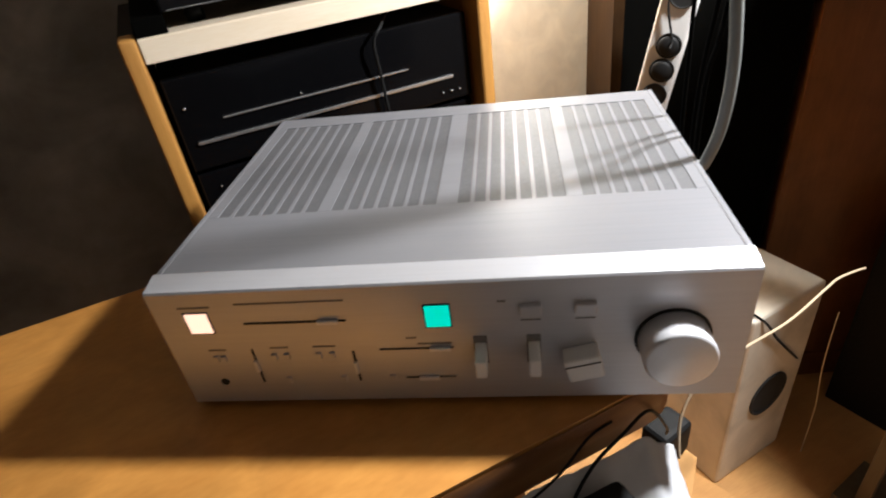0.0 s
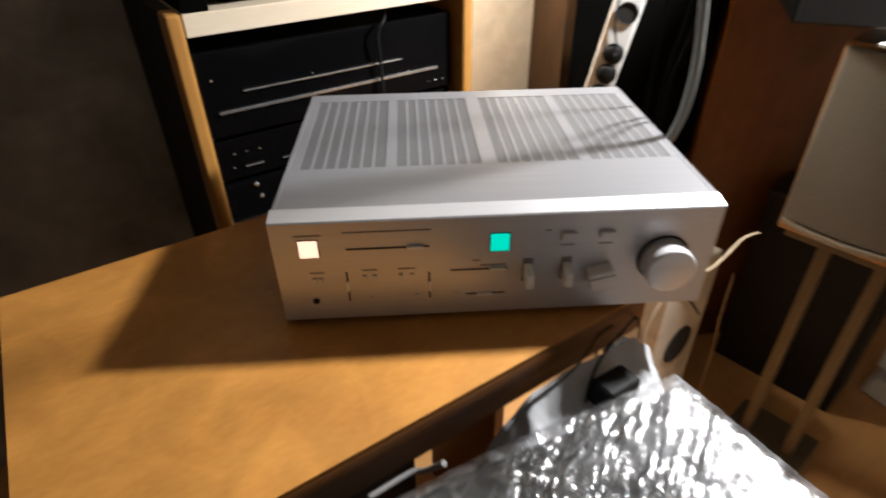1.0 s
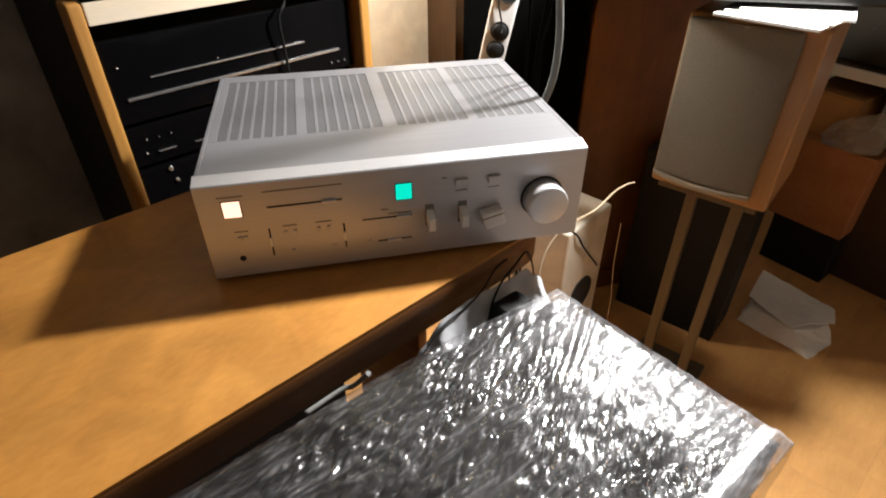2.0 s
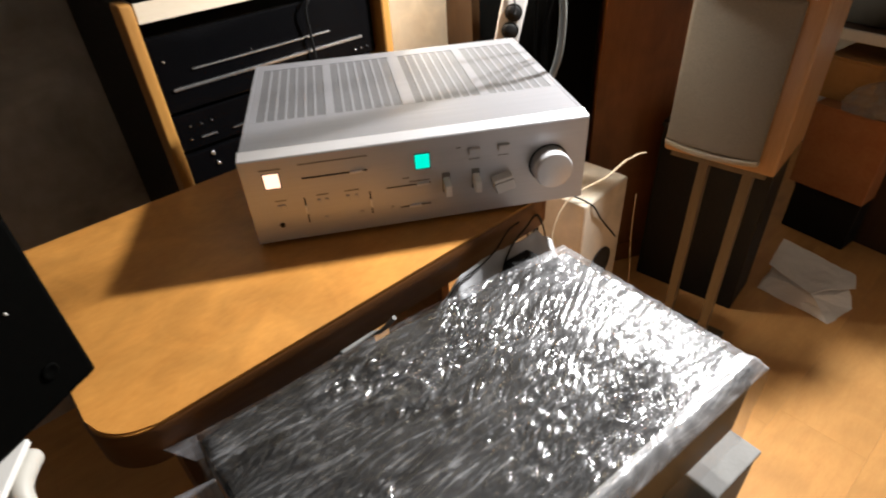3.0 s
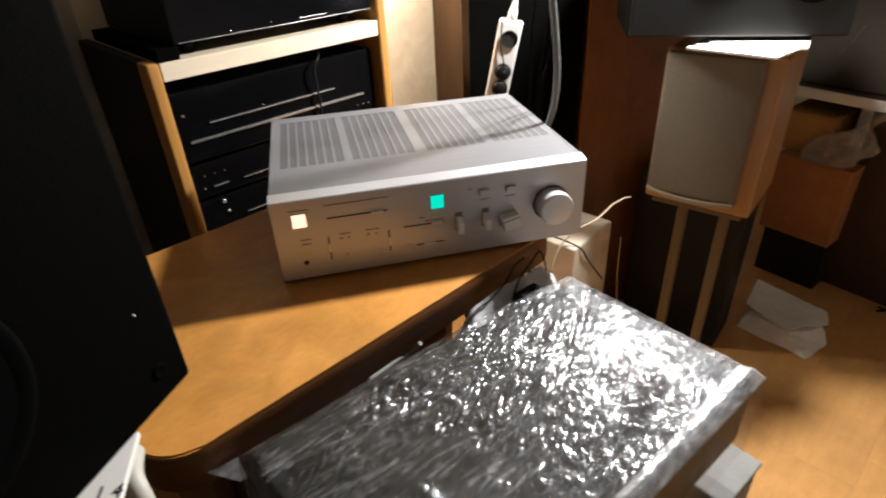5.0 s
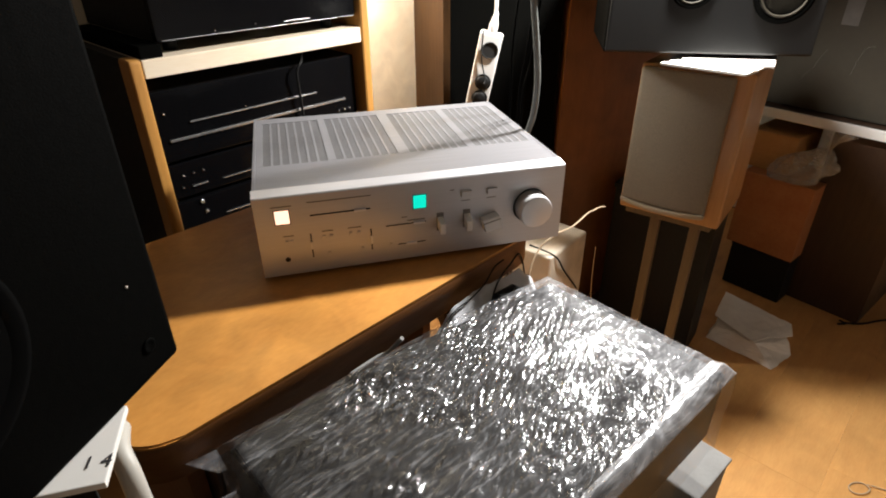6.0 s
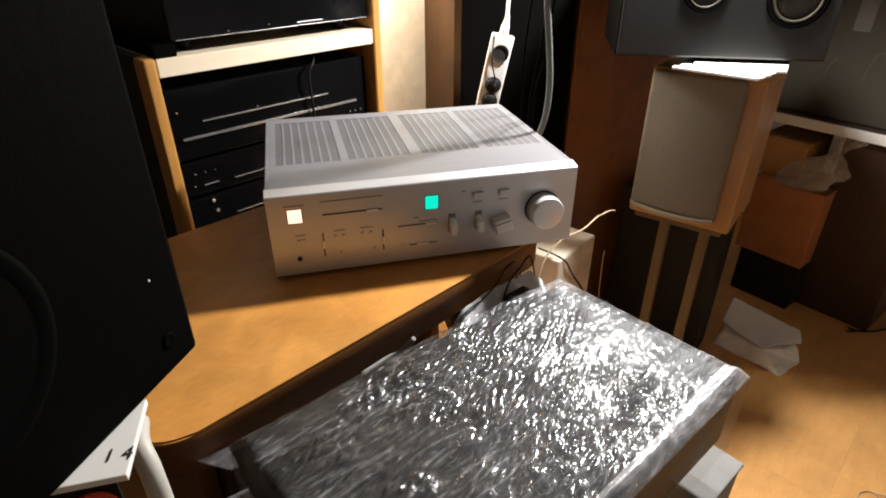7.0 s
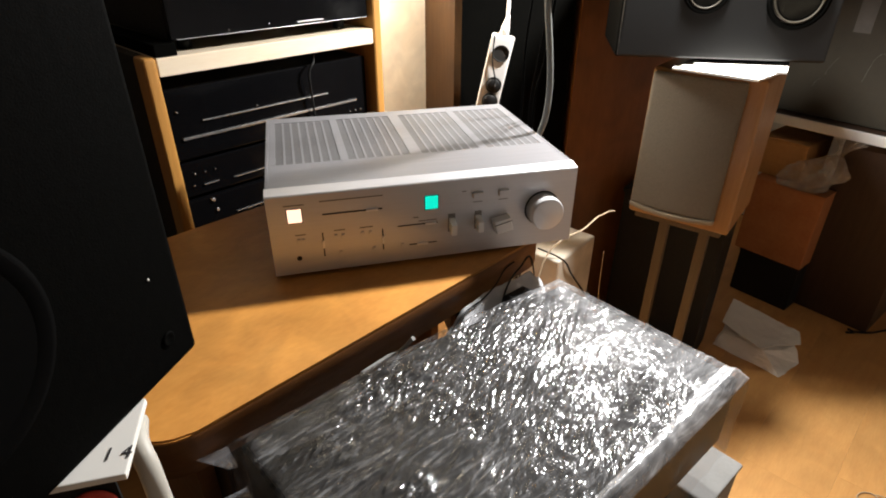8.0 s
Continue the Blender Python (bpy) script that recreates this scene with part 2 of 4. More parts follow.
def box(x0, x1, y0, y1, z0, z1, bevel=0.002, seg=2, bm=None):
    b = bmesh.new()
    bmesh.ops.create_cube(b, size=1)
    for v in b.verts:
        v.co = Vector((x0 + (v.co.x + 0.5) * (x1 - x0), y0 + (v.co.y + 0.5) * (y1 - y0), z0 + (v.co.z + 0.5) * (z1 - z0)))
    if bevel:
        bmesh.ops.bevel(b, geom=b.edges[:], offset=bevel, segments=seg, affect="EDGES", profile=0.6)
    return join(bm, b)


def join(bm, b):
    if bm is None:
        return b
    me = bpy.data.meshes.new("tmp")
    b.to_mesh(me)
    b.free()
    bm.from_mesh(me)
    bpy.data.meshes.remove(me)
    return bm


def lathe(profile, segs=40, axis="Z", smooth=True, bm=None):
    """Turns a profile of (radius, height) round an axis."""
    b = bmesh.new()
    rings = []
    for r, h in profile:
        rings.append([b.verts.new((r * math.cos(2 * math.pi * k / segs), r * math.sin(2 * math.pi * k / segs), h)) for k in range(segs)])
    for a, c in zip(rings, rings[1:]):
        for k in range(segs):
            b.faces.new((a[k], a[(k + 1) % segs], c[(k + 1) % segs], c[k])).smooth = smooth
    for ring, turn in ((rings[0], True), (rings[-1], False)):
        if ring[0].co.xy.length > 1e-5:
            b.faces.new(list(reversed(ring)) if turn else ring)
    bmesh.ops.remove_doubles(b, verts=b.verts[:], dist=1e-6)
    bmesh.ops.recalc_face_normals(b, faces=b.faces[:])
    if axis == "Y":
        bmesh.ops.rotate(b, verts=b.verts[:], matrix=Matrix.Rotation(radians(90), 3, "X"))
    return join(bm, b)


def prism(points, z0, z1, bevel=0.0, bm=None):
    """An upright block over a plan outline."""
    b = bmesh.new()
    lo = [b.verts.new((x, y, z0)) for x, y in points]
    hi = [b.verts.new((x, y, z1)) for x, y in points]
    b.faces.new(list(reversed(lo)))
    b.faces.new(hi)
    for k in range(len(points)):
        j = (k + 1) % len(points)
        b.faces.new((lo[k], lo[j], hi[j], hi[k]))
    if bevel:
        edges = [e for e in b.edges if abs(e.verts[0].co.z - e.verts[1].co.z) < 1e-6]
        bmesh.ops.bevel(b, geom=edges, offset=bevel, segments=2, affect="EDGES")
    return join(bm, b)


def tube(points, radius, segs=10, steps=8, bm=None):
    """A smooth round cable through points."""
    pts = [Vector(p) for p in points]
    path = []
    for i in range(len(pts) - 1):
        p0, p1, p2, p3 = pts[max(i - 1, 0)], pts[i], pts[i + 1], pts[min(i + 2, len(pts) - 1)]
        for k in range(steps):
            t = k / steps
            path.append(0.5 * (2 * p1 + (p2 - p0) * t + (2 * p0 - 5 * p1 + 4 * p2 - p3) * t * t + (3 * p1 - p0 - 3 * p2 + p3) * t ** 3))
    path.append(pts[-1])
    b = bmesh.new()
    rings, side = [], None
    for i, p in enumerate(path):
        d = (path[min(i + 1, len(path) - 1)] - path[max(i - 1, 0)]).normalized()
        if side is None:
            side = d.orthogonal().normalized()
        side = (side - d * side.dot(d)).normalized()
        other = d.cross(side)
        rings.append([b.verts.new(p + radius * (math.cos(2 * math.pi * k / segs) * side + math.sin(2 * math.pi * k / segs) * other)) for k in range(segs)])
    for a, c in zip(rings, rings[1:]):
        for k in range(segs):
            b.faces.new((a[k], a[(k + 1) % segs], c[(k + 1) % segs], c[k])).smooth = True
    b.faces.new(list(reversed(rings[0])))
    b.faces.new(rings[-1])
    return join(bm, b)


def single(name, bm, material, label, category, kind="", group=""):
    return tagged(part(name, bm, material), label, category, group, kind)


# ---------- the room ----------
RM = pose(-0.174, 0.338, 0, 0, 0, 31)  # the room's own axes: x along the desk, y to the wall behind the rack


def room_box(*a, **k):
    b = box(*a, **k)
    bmesh.ops.transform(b, matrix=RM, verts=b.verts[:])
    return b


single("floor_base", room_box(-1.5, 2.5, -2.7, 0.52, -0.06, -0.0085, bevel=0), BLACK_GAP, "dark underlay below the laminate floor", "floor", "structure")
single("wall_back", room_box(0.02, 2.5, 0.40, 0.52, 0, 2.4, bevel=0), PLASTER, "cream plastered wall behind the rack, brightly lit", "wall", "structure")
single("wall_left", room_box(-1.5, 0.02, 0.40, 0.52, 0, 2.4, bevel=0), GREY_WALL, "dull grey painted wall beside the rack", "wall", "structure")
# Added out of view to close the room and steer the bounced light.
single("unseen_wall_right", room_box(2.38, 2.5, -2.7, 0.40, 0, 2.4, bevel=0), PALE_WALL, "added unseen wall behind the far desk, pale to bounce lamplight", "wall", "structure")
single("unseen_wall_west", room_box(-1.5, -1.38, -2.7, 0.40, 0, 2.4, bevel=0), DIM_WALL, "added unseen side wall, dim to limit bounced light", "wall", "structure")
single("unseen_wall_south", room_box(-1.38, 2.38, -2.7, -2.58, 0, 2.4, bevel=0), PALE_WALL, "added unseen wall across the room, pale to bounce lamplight", "wall", "structure")
single("ceiling", room_box(-1.5, 2.5, -2.7, 0.52, 2.4, 2.5, bevel=0), CEIL, "added unseen ceiling, grey to set the bounced light", "ceiling", "structure")


# ---------- the desk ----------
def desk():
    t = thing("desk", RM, "orange beech veneered desk with a dark front edge", "desk")
    x0, x1, y0, y1, r = -0.275, 0.36, -0.560, -0.149, 0.052

    def outline(g):
        pts = [(x0 + g, y1 - g), (x0 + g, y0 + r)]
        for k in range(1, 9):
            a = math.pi + k * math.pi / 16
            pts.append((x0 + r + (r - g) * math.cos(a), y0 + r + (r - g) * math.sin(a)))
        for k in range(0, 9):
            a = 1.5 * math.pi + k * math.pi / 16
            pts.append((x1 - r + (r - g) * math.cos(a), y0 + r + (r - g) * math.sin(a)))
        pts.append((x1 - g, y1 - g))
        return pts

    part("desktop", prism(outline(0.0005), 0.700, 0.75, 0.002), DESK, t)
    b = bmesh.new()
    rows = [[b.verts.new((x, y, z)) for x, y in outline(g)] for g, z in ((0.003, 0.6985), (-0.0012, 0.701), (-0.0015, 0.7445), (-0.0006, 0.7468))]
    for p, q in zip(rows, rows[1:]):
        for k in range(len(p) - 1):
            b.faces.new((p[k], p[k + 1], q[k + 1], q[k])).smooth = True
    part("edge_band", b, DESK_EDGE, t, "dark brown edge band")
    part("side_panel", box(-0.22, -0.20, -0.50, -0.18, 0, 0.6998), DESK_EDGE, t)
    part("side_panel", box(0.27, 0.29, -0.38, -0.18, 0, 0.6998), DESK_EDGE, t)
    drawer = part("drawer_box", box(-0.199, 0.03, -0.535, -0.205, 0.55, 0.6975, 0.003), DARK_WOOD, t, "dark drawer box")
    part("drawer_front", box(-0.195, 0.026, -0.5385, -0.5352, 0.558, 0.690, 0.001), DARK_WOOD, drawer)
    part("back_panel", box(-0.20, 0.27, -0.20, -0.18, 0.35, 0.6998), DESK_EDGE, t)
    return t


desk()


# ---------- the amplifier ----------
def amplifier():
    t = thing("amplifier", pose(0, 0, 0.75), "silver brushed aluminium stereo amplifier with lit windows on the desk", "amplifier")
    # front panel with a sloping upper edge
    b = bmesh.new()
    prof = [(0, 0.006), (0, 0.1215), (0.0012, 0.1232), (0.0195, 0.1268), (0.021, 0.1262), (0.021, 0.006)]
    left = [b.verts.new((0, y, z)) for y, z in prof]
    right = [b.verts.new((0.435, y, z)) for y, z in prof]
    b.faces.new(left)
    b.faces.new(list(reversed(right)))
    for k in range(len(prof)):
        j = (k + 1) % len(prof)
        b.faces.new((left[k], right[k], right[j], left[j]))
    bmesh.ops.recalc_face_normals(b, faces=b.faces[:])
    part("front_panel", b, ALU, t)
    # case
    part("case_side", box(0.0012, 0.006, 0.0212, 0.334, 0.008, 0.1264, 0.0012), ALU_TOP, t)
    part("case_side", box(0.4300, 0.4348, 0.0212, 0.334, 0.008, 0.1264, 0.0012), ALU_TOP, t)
    part("base_plate", box(0.0065, 0.4295, 0.0215, 0.333, 0.008, 0.0105, 0.0), BLACK_MATT, t)
    part("rear_panel", box(0.0065, 0.4295, 0.3312, 0.3335, 0.0108, 0.1225, 0.0), BLACK_MATT, t)
    y0, y1 = 0.104, 0.306
    groups = ((0.016, 0.108), (0.120, 0.212), (0.230, 0.320), (0.333, 0.421))
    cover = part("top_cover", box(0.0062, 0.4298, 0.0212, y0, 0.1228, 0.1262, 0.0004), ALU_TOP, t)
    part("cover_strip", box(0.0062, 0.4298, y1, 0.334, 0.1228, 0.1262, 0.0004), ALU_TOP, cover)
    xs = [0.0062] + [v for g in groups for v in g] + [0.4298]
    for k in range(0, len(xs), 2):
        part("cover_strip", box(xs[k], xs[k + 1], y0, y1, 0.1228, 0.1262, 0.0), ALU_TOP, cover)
    for a, c in groups:
        n = 7
        pitch = (c - a) / n
        slot = pitch * 0.74
        for k in range(1, n):
            x = a + pitch * k
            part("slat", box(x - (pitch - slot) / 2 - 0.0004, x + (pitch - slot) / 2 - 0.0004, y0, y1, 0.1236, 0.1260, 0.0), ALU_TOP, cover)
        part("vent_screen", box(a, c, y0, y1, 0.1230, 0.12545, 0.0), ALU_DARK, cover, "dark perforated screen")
    # lit windows
    def window(x0, x1, z0, z1, m, label):
        w = part("lit_window", box(x0, x1, -0.0012, 0.002, z0, z1, 0.0005), m, t, label)
        f = box(x0 - 0.001, x1 + 0.001, -0.0006, 0.001, z1, z1 + 0.001, 0)
        box(x0 - 0.001, x1 + 0.001, -0.0006, 0.001, z0 - 0.001, z0, 0, bm=f)
        box(x0 - 0.001, x0, -0.0006, 0.001, z0, z1, 0, bm=f)
        box(x1, x1 + 0.001, -0.0006, 0.001, z0, z1, 0, bm=f)
        part("window_frame", f, BLACK_GAP, w)
    window(0.0255, 0.0435, 0.084, 0.103, ORANGE, "glowing orange-white power window")
    window(0.2095, 0.2275, 0.083, 0.1025, GREEN, "glowing green indicator window")
    # slots
    for x0, x1, z0, z1 in ((0.070, 0.150, 0.0905, 0.0925), (0.170, 0.227, 0.0605, 0.0622), (0.186, 0.226, 0.0297, 0.0312), (0.067, 0.0687, 0.0285, 0.065), (0.148, 0.1498, 0.028, 0.0605)):
        part("slot", box(x0, x1, -0.0004, 0.001, z0, z1, 0), BLACK_GAP, t)
    # sliders in the slots
    for x, z in ((0.136, 0.0915), (0.217, 0.0613), (0.205, 0.0304)):
        part("slider", box(x - 0.008, x + 0.008, -0.003, -0.0005, z - 0.0016, z + 0.0016, 0.0005), KNOB, t)
    for x, z in ((0.0678, 0.048), (0.1489, 0.044)):
        part("slider", box(x - 0.0014, x + 0.0014, -0.003, -0.0005, z - 0.006, z + 0.006, 0.0005), KNOB, t)
    k = part("headphone_socket", lathe([(0.0035, -0.0006), (0.0035, 0.0008)], 20, "Y"), BLACK_GAP, t)
    k.location = (0.034, 0, 0.030)
    # small buttons and printing
    for x, z in ((0.036, 0.056), (0.042, 0.056), (0.085, 0.057), (0.095, 0.057), (0.121, 0.057), (0.132, 0.057), (0.090, 0.031), (0.136, 0.031), (0.176, 0.031)):
        part("button", box(x - 0.0022, x + 0.0022, -0.002, 0.0005, z - 0.003, z + 0.003, 0.0006), ALU, t)
    for x0, x1, z in ((0.022, 0.048, 0.1085), (0.068, 0.152, 0.1105), (0.20, 0.226, 0.066), (0.032, 0.046, 0.065), (0.083, 0.098, 0.066), (0.118, 0.136, 0.066), (0.262, 0.268, 0.104), (0.192, 0.2, 0.072)):
        part("printed_mark", box(x0, x1, -0.00025, 0.0002, z - 0.0008, z + 0.0008, 0), PRINT, t)
    # two flat push buttons
    for x in (0.285, 0.323):
        k = part("push_button", box(x - 0.0075, x + 0.0075, -0.005, 0.0005, 0.093, 0.1015, 0.0012), ALU, t)
        part("printed_mark", box(x - 0.007, x + 0.007, -0.00025, 0.0002, 0.0855, 0.0868, 0), PRINT, k)
    # levers
    for x in (0.2475, 0.2865):
        b = box(-0.0042, 0.0042, -0.017, 0.0, -0.010, 0.006, 0.0015)
        for v in b.verts:
            v.co.z += 0.30 * v.co.y
        k = part("lever", b, LEVER, t, "metal lever switch, coloured pale for its bright reflection")
        k.location = (x, 0, 0.060)
        part("lever_slot", box(-0.0052, 0.0052, -0.0005, 0.0004, -0.016, 0.012, 0), PRINT, k)
    b = box(-0.0128, 0.0128, -0.016, 0.0, -0.010, 0.0105, 0.0018)
    k = part("selector_knob", b, LEVER, t, "square metal selector knob, slightly turned")
    k.matrix_basis = pose(0.3215, 0, 0.050, 0, -14, 0)
    part("dark_line", box(-0.0128, 0.0128, -0.0164, -0.016, 0.0050, 0.0060, 0), BLACK_GAP, k)
    k = part("volume_knob", lathe([(0.0245, 0.001), (0.0245, 0.0225), (0.0238, 0.0243), (0.022, 0.0252), (0.0, 0.0252)], 64, "Y"), KNOB, t, "large turned aluminium volume knob")
    k.location = (0.384, 0, 0.0655)
    ring = part("ring", lathe([(0.0264, 0.0), (0.0264, 0.0008), (0.0252, 0.0010), (0.0246, 0.0006)], 64, "Y"), BLACK_GAP, k, "dark gap ring")
    for x, y in ((0.045, 0.05), (0.045, 0.29), (0.30, 0.05), (0.39, 0.29)):
        f = part("foot", lathe([(0.016, 0.0), (0.017, 0.003), (0.015, 0.009)], 24), BLACK_MATT, t)
        f.location = (x, y, 0)
    return t


amplifier()


# ---------- the rack behind ----------
def rack():
    t = thing("rack", RM, "pale pine equipment rack with a board top", "rack")
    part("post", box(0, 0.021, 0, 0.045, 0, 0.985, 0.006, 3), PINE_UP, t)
    # The deep shade on the rack's left is put into this black panel.
    part("side_panel", box(0.001, 0.020, 0.0452, 0.36, 0, 0.984, 0.001), BLACK_MATT, t, "left side panel, black for the shade beside the post")
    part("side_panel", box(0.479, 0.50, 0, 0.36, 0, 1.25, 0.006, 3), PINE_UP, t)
    part("top_board", box(0.0225, 0.4775, 0.003, 0.36, 0.953, 0.983, 0.002), PINE, t)
    part("shelf", box(0.0225, 0.4775, 0.02, 0.36, 0.62, 0.64, 0.002), PINE, t)
    part("shelf", box(0.0225, 0.4775, 0.02, 0.36, 0.30, 0.32, 0.002), PINE, t)
    part("back_board", box(0.0225, 0.4775, 0.362, 0.368, 0.0, 0.95, 0.0), BLACK_MATT, t)
    return t


rack()


def deck(name, label, x0, x1, y0, y1, z0, z1, trims, dots, lift=0.006):
    t = thing(name, RM, label, "hi-fi unit")
    part("case", box(x0, x1, y0 + 0.014, y1, z0 + lift, z1, 0.002), BLACK_MATT, t)
    part("front_panel", box(x0, x1, y0, y0 + 0.0135, z0 + lift, z1, 0.003), BLACK, t)
    for a, c, z, h in trims:
        part("trim", box(a, c, y0 - 0.004, y0 - 0.0002, z - h / 2, z + h / 2, 0.0006), CHROME, t, "thin chrome trim line")
    for x, z, r in dots:
        d = part("button", lathe([(r, 0.0), (r, 0.003), (r * 0.7, 0.0042), (0, 0.0042)], 16, "Y"), CHROME, t)
        d.location = (x, y0, z)
    for x in (x0 + 0.04, x1 - 0.04):
        f = part("foot", lathe([(0.012, 0.0), (0.012, lift)], 16), BLACK_MATT, t)
        f.location = (x, y0 + 0.05, z0)
    return t


deck("tape_deck", "black tape deck with two long chrome trim lines", 0.028, 0.472, 0.03, 0.33, 0.79, 0.925,
     ((0.088, 0.366, 0.862, 0.0024), (0.046, 0.440, 0.835, 0.0046)), ((0.045, 0.885, 0.0018), (0.20, 0.868, 0.0014), (0.42, 0.812, 0.0016), (0.435, 0.812, 0.0016), (0.45, 0.812, 0.0016)))
deck("tuner", "black tuner with small bright buttons below the tape deck", 0.028, 0.472, 0.035, 0.33, 0.715, 0.789,
     ((0.068, 0.098, 0.740, 0.0022), (0.13, 0.40, 0.738, 0.0012)), ((0.055, 0.765, 0.0013), (0.075, 0.765, 0.0011), (0.095, 0.765, 0.0013), (0.05, 0.742, 0.0013)))
deck("receiver", "black receiver with silver knobs low in the rack", 0.028, 0.472, 0.03, 0.33, 0.64, 0.714,
     ((0.12, 0.40, 0.668, 0.0012),), ((0.077, 0.7065, 0.004), (0.082, 0.684, 0.0035)))
player = deck("disc_player", "black hi-fi unit standing on the rack's board top", 0.058, 0.474, 0.014, 0.34, 0.983, 1.15,
     ((0.30, 0.36, 1.0125, 0.002), (0.065, 0.47, 1.0068, 0.0012)), ((0.16, 1.012, 0.0014), (0.24, 1.015, 0.0014)), 0.021)
# Added strip, no part of the player: makes the board's left end dark.
part("added_dark_strip", box(0.0235, 0.060, 0.006, 0.33, 0.9835, 1.0035, 0.001), BLACK_CLOTH, player, "added black strip that darkens the board's left end")

b = tube([RM @ Vector(p) for p in ((0.36, 0.06, 0.947), (0.33, 0.015, 0.935), (0.315, 0.012, 0.915), (0.318, 0.016, 0.87), (0.322, 0.018, 0.80))], 0.0025)
single("hanging_cable", b, BLACK_WIRE, "thin glossy black cable hanging over the tape deck", "cable")

# ---------- cabinets to the side of the rack ----------
def black_cabinet():
    t = thing("tall_cabinet", pose(0, 0, 0), "tall black-fronted cabinet with brown wooden sides", "cabinet")
    part("body", prism([(0.478, 0.748), (0.772, 0.722), (0.80, 1.02), (0.476, 1.04)], 0, 1.04, 0.002), BLACK_CLOTH, t)
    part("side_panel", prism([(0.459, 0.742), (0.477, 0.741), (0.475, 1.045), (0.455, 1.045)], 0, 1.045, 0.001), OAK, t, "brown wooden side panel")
    return t


black_cabinet()


def wardrobe():
    t = thing("wardrobe", pose(0, 0, 0), "reddish brown wooden wardrobe panel behind the speakers", "wardrobe")
    part("body", prism([(0.785, 0.712), (1.12, 0.742), (1.10, 1.08), (0.81, 1.06)], 0, 2.0, 0.003), BROWN, t)
    part("plinth", prism([(0.80, 0.705), (1.10, 0.732), (1.10, 0.742), (0.80, 0.716)], 0, 0.07, 0.001), BROWN, t)
    return t


wardrobe()


def power_strip():
    t = thing("power_strip", pose(0.530, 0.635, 0.860, 4, 11, -23), "white power strip hanging with black plugs in it", "power strip")
    part("housing", box(-0.027, 0.027, -0.016, 0.016, -0.16, 0.095, 0.006, 3), WHITE, t)
    for z in (0.058, -0.018, -0.058, -0.10):
        s = part("socket", lathe([(0.0195, 0.0), (0.0195, 0.002), (0.0175, 0.0025), (0.0165, -0.006), (0.0, -0.006)], 32, "Y"), BLACK_GAP, t, "dark round socket")
        s.location = (0.004, -0.0185, z)
    for z in (-0.018, -0.058):
        s = part("plug", lathe([(0.016, 0.0), (0.016, 0.005), (0.013, 0.008), (0, 0.008)], 24, "Y"), BLACK_WIRE, t, "black plug")
        s.location = (0.004, -0.0165, z)
    p = part("cord_end", lathe([(0.011, 0.094), (0.010, 0.112), (0.006, 0.13), (0.0045, 0.14)], 20), WHITE, t, "white cord grip")
    part("cord", tube([(0, 0, 0.13), (-0.012, 0, 0.20), (-0.06, 0.01, 0.45), (-0.2, 0.0, 1.55)], 0.0042), WHITE, t, "white cord going up")
    part("thin_wire", tube([(-0.02, -0.02, 0.10), (-0.012, -0.0215, 0.04), (0.006, -0.023, -0.005), (0.008, -0.03, -0.018)], 0.0018), BLACK_WIRE, t)
    return t


power_strip()

single("grey_hose", tube([(0.40, 0.150, 1.70), (0.412, 0.155, 1.35), (0.428, 0.158, 1.16), (0.438, 0.160, 1.077), (0.449, 0.160, 1.003), (0.4545, 0.160, 0.95), (0.4535, 0.163, 0.90), (0.4475, 0.172, 0.862), (0.446, 0.20, 0.82), (0.46, 0.25, 0.55), (0.50, 0.34, 0.02)], 0.0050, 14), GREY_HOSE, "thick grey cable hanging close beside the amplifier", "cable")
for pts in (((0.449, 0.219, 0.90), (0.4465, 0.19, 1.0), (0.4455, 0.161, 1.10), (0.47, 0.15, 1.3)), ((0.449, 0.204, 0.907), (0.4475, 0.18, 0.97), (0.4465, 0.163, 1.025), (0.465, 0.15, 1.3)), ((0.4485, 0.256, 0.907), (0.4475, 0.247, 1.04), (0.47, 0.22, 1.3))):
    x, y, z = pts[0]
    single("black_cable", tube([(0.47, y + 0.06, 0.02), (0.455, y + 0.01, 0.70), *pts], 0.0022, 8), BLACK_CLOTH, "thin black cable hanging beside the amplifier", "cable", group="black cables")
single("speaker_wire", tube([(0.425, 0.055, 0.60), (0.428, 0.075, 0.64), (0.452, 0.096, 0.675), (0.49, 0.112, 0.692), (0.56, 0.175, 0.668), (0.63, 0.245, 0.652), (0.665, 0.285, 0.634), (0.69, 0.30, 0.632), (0.72, 0.325, 0.618)], 0.0015), BEIGE_WIRE, "stiff beige wire sticking out beside the amplifier", "wire")
single("hanging_wire", tube([(0.785, 0.441, 0.44), (0.792, 0.449, 0.36), (0.80, 0.457, 0.30), (0.815, 0.47, 0.23), (0.835, 0.49, 0.15), (0.845, 0.50, 0.002)], 0.0011, 8), BEIGE_WIRE, "thin pale wire hanging down beside the cream loudspeaker", "wire")


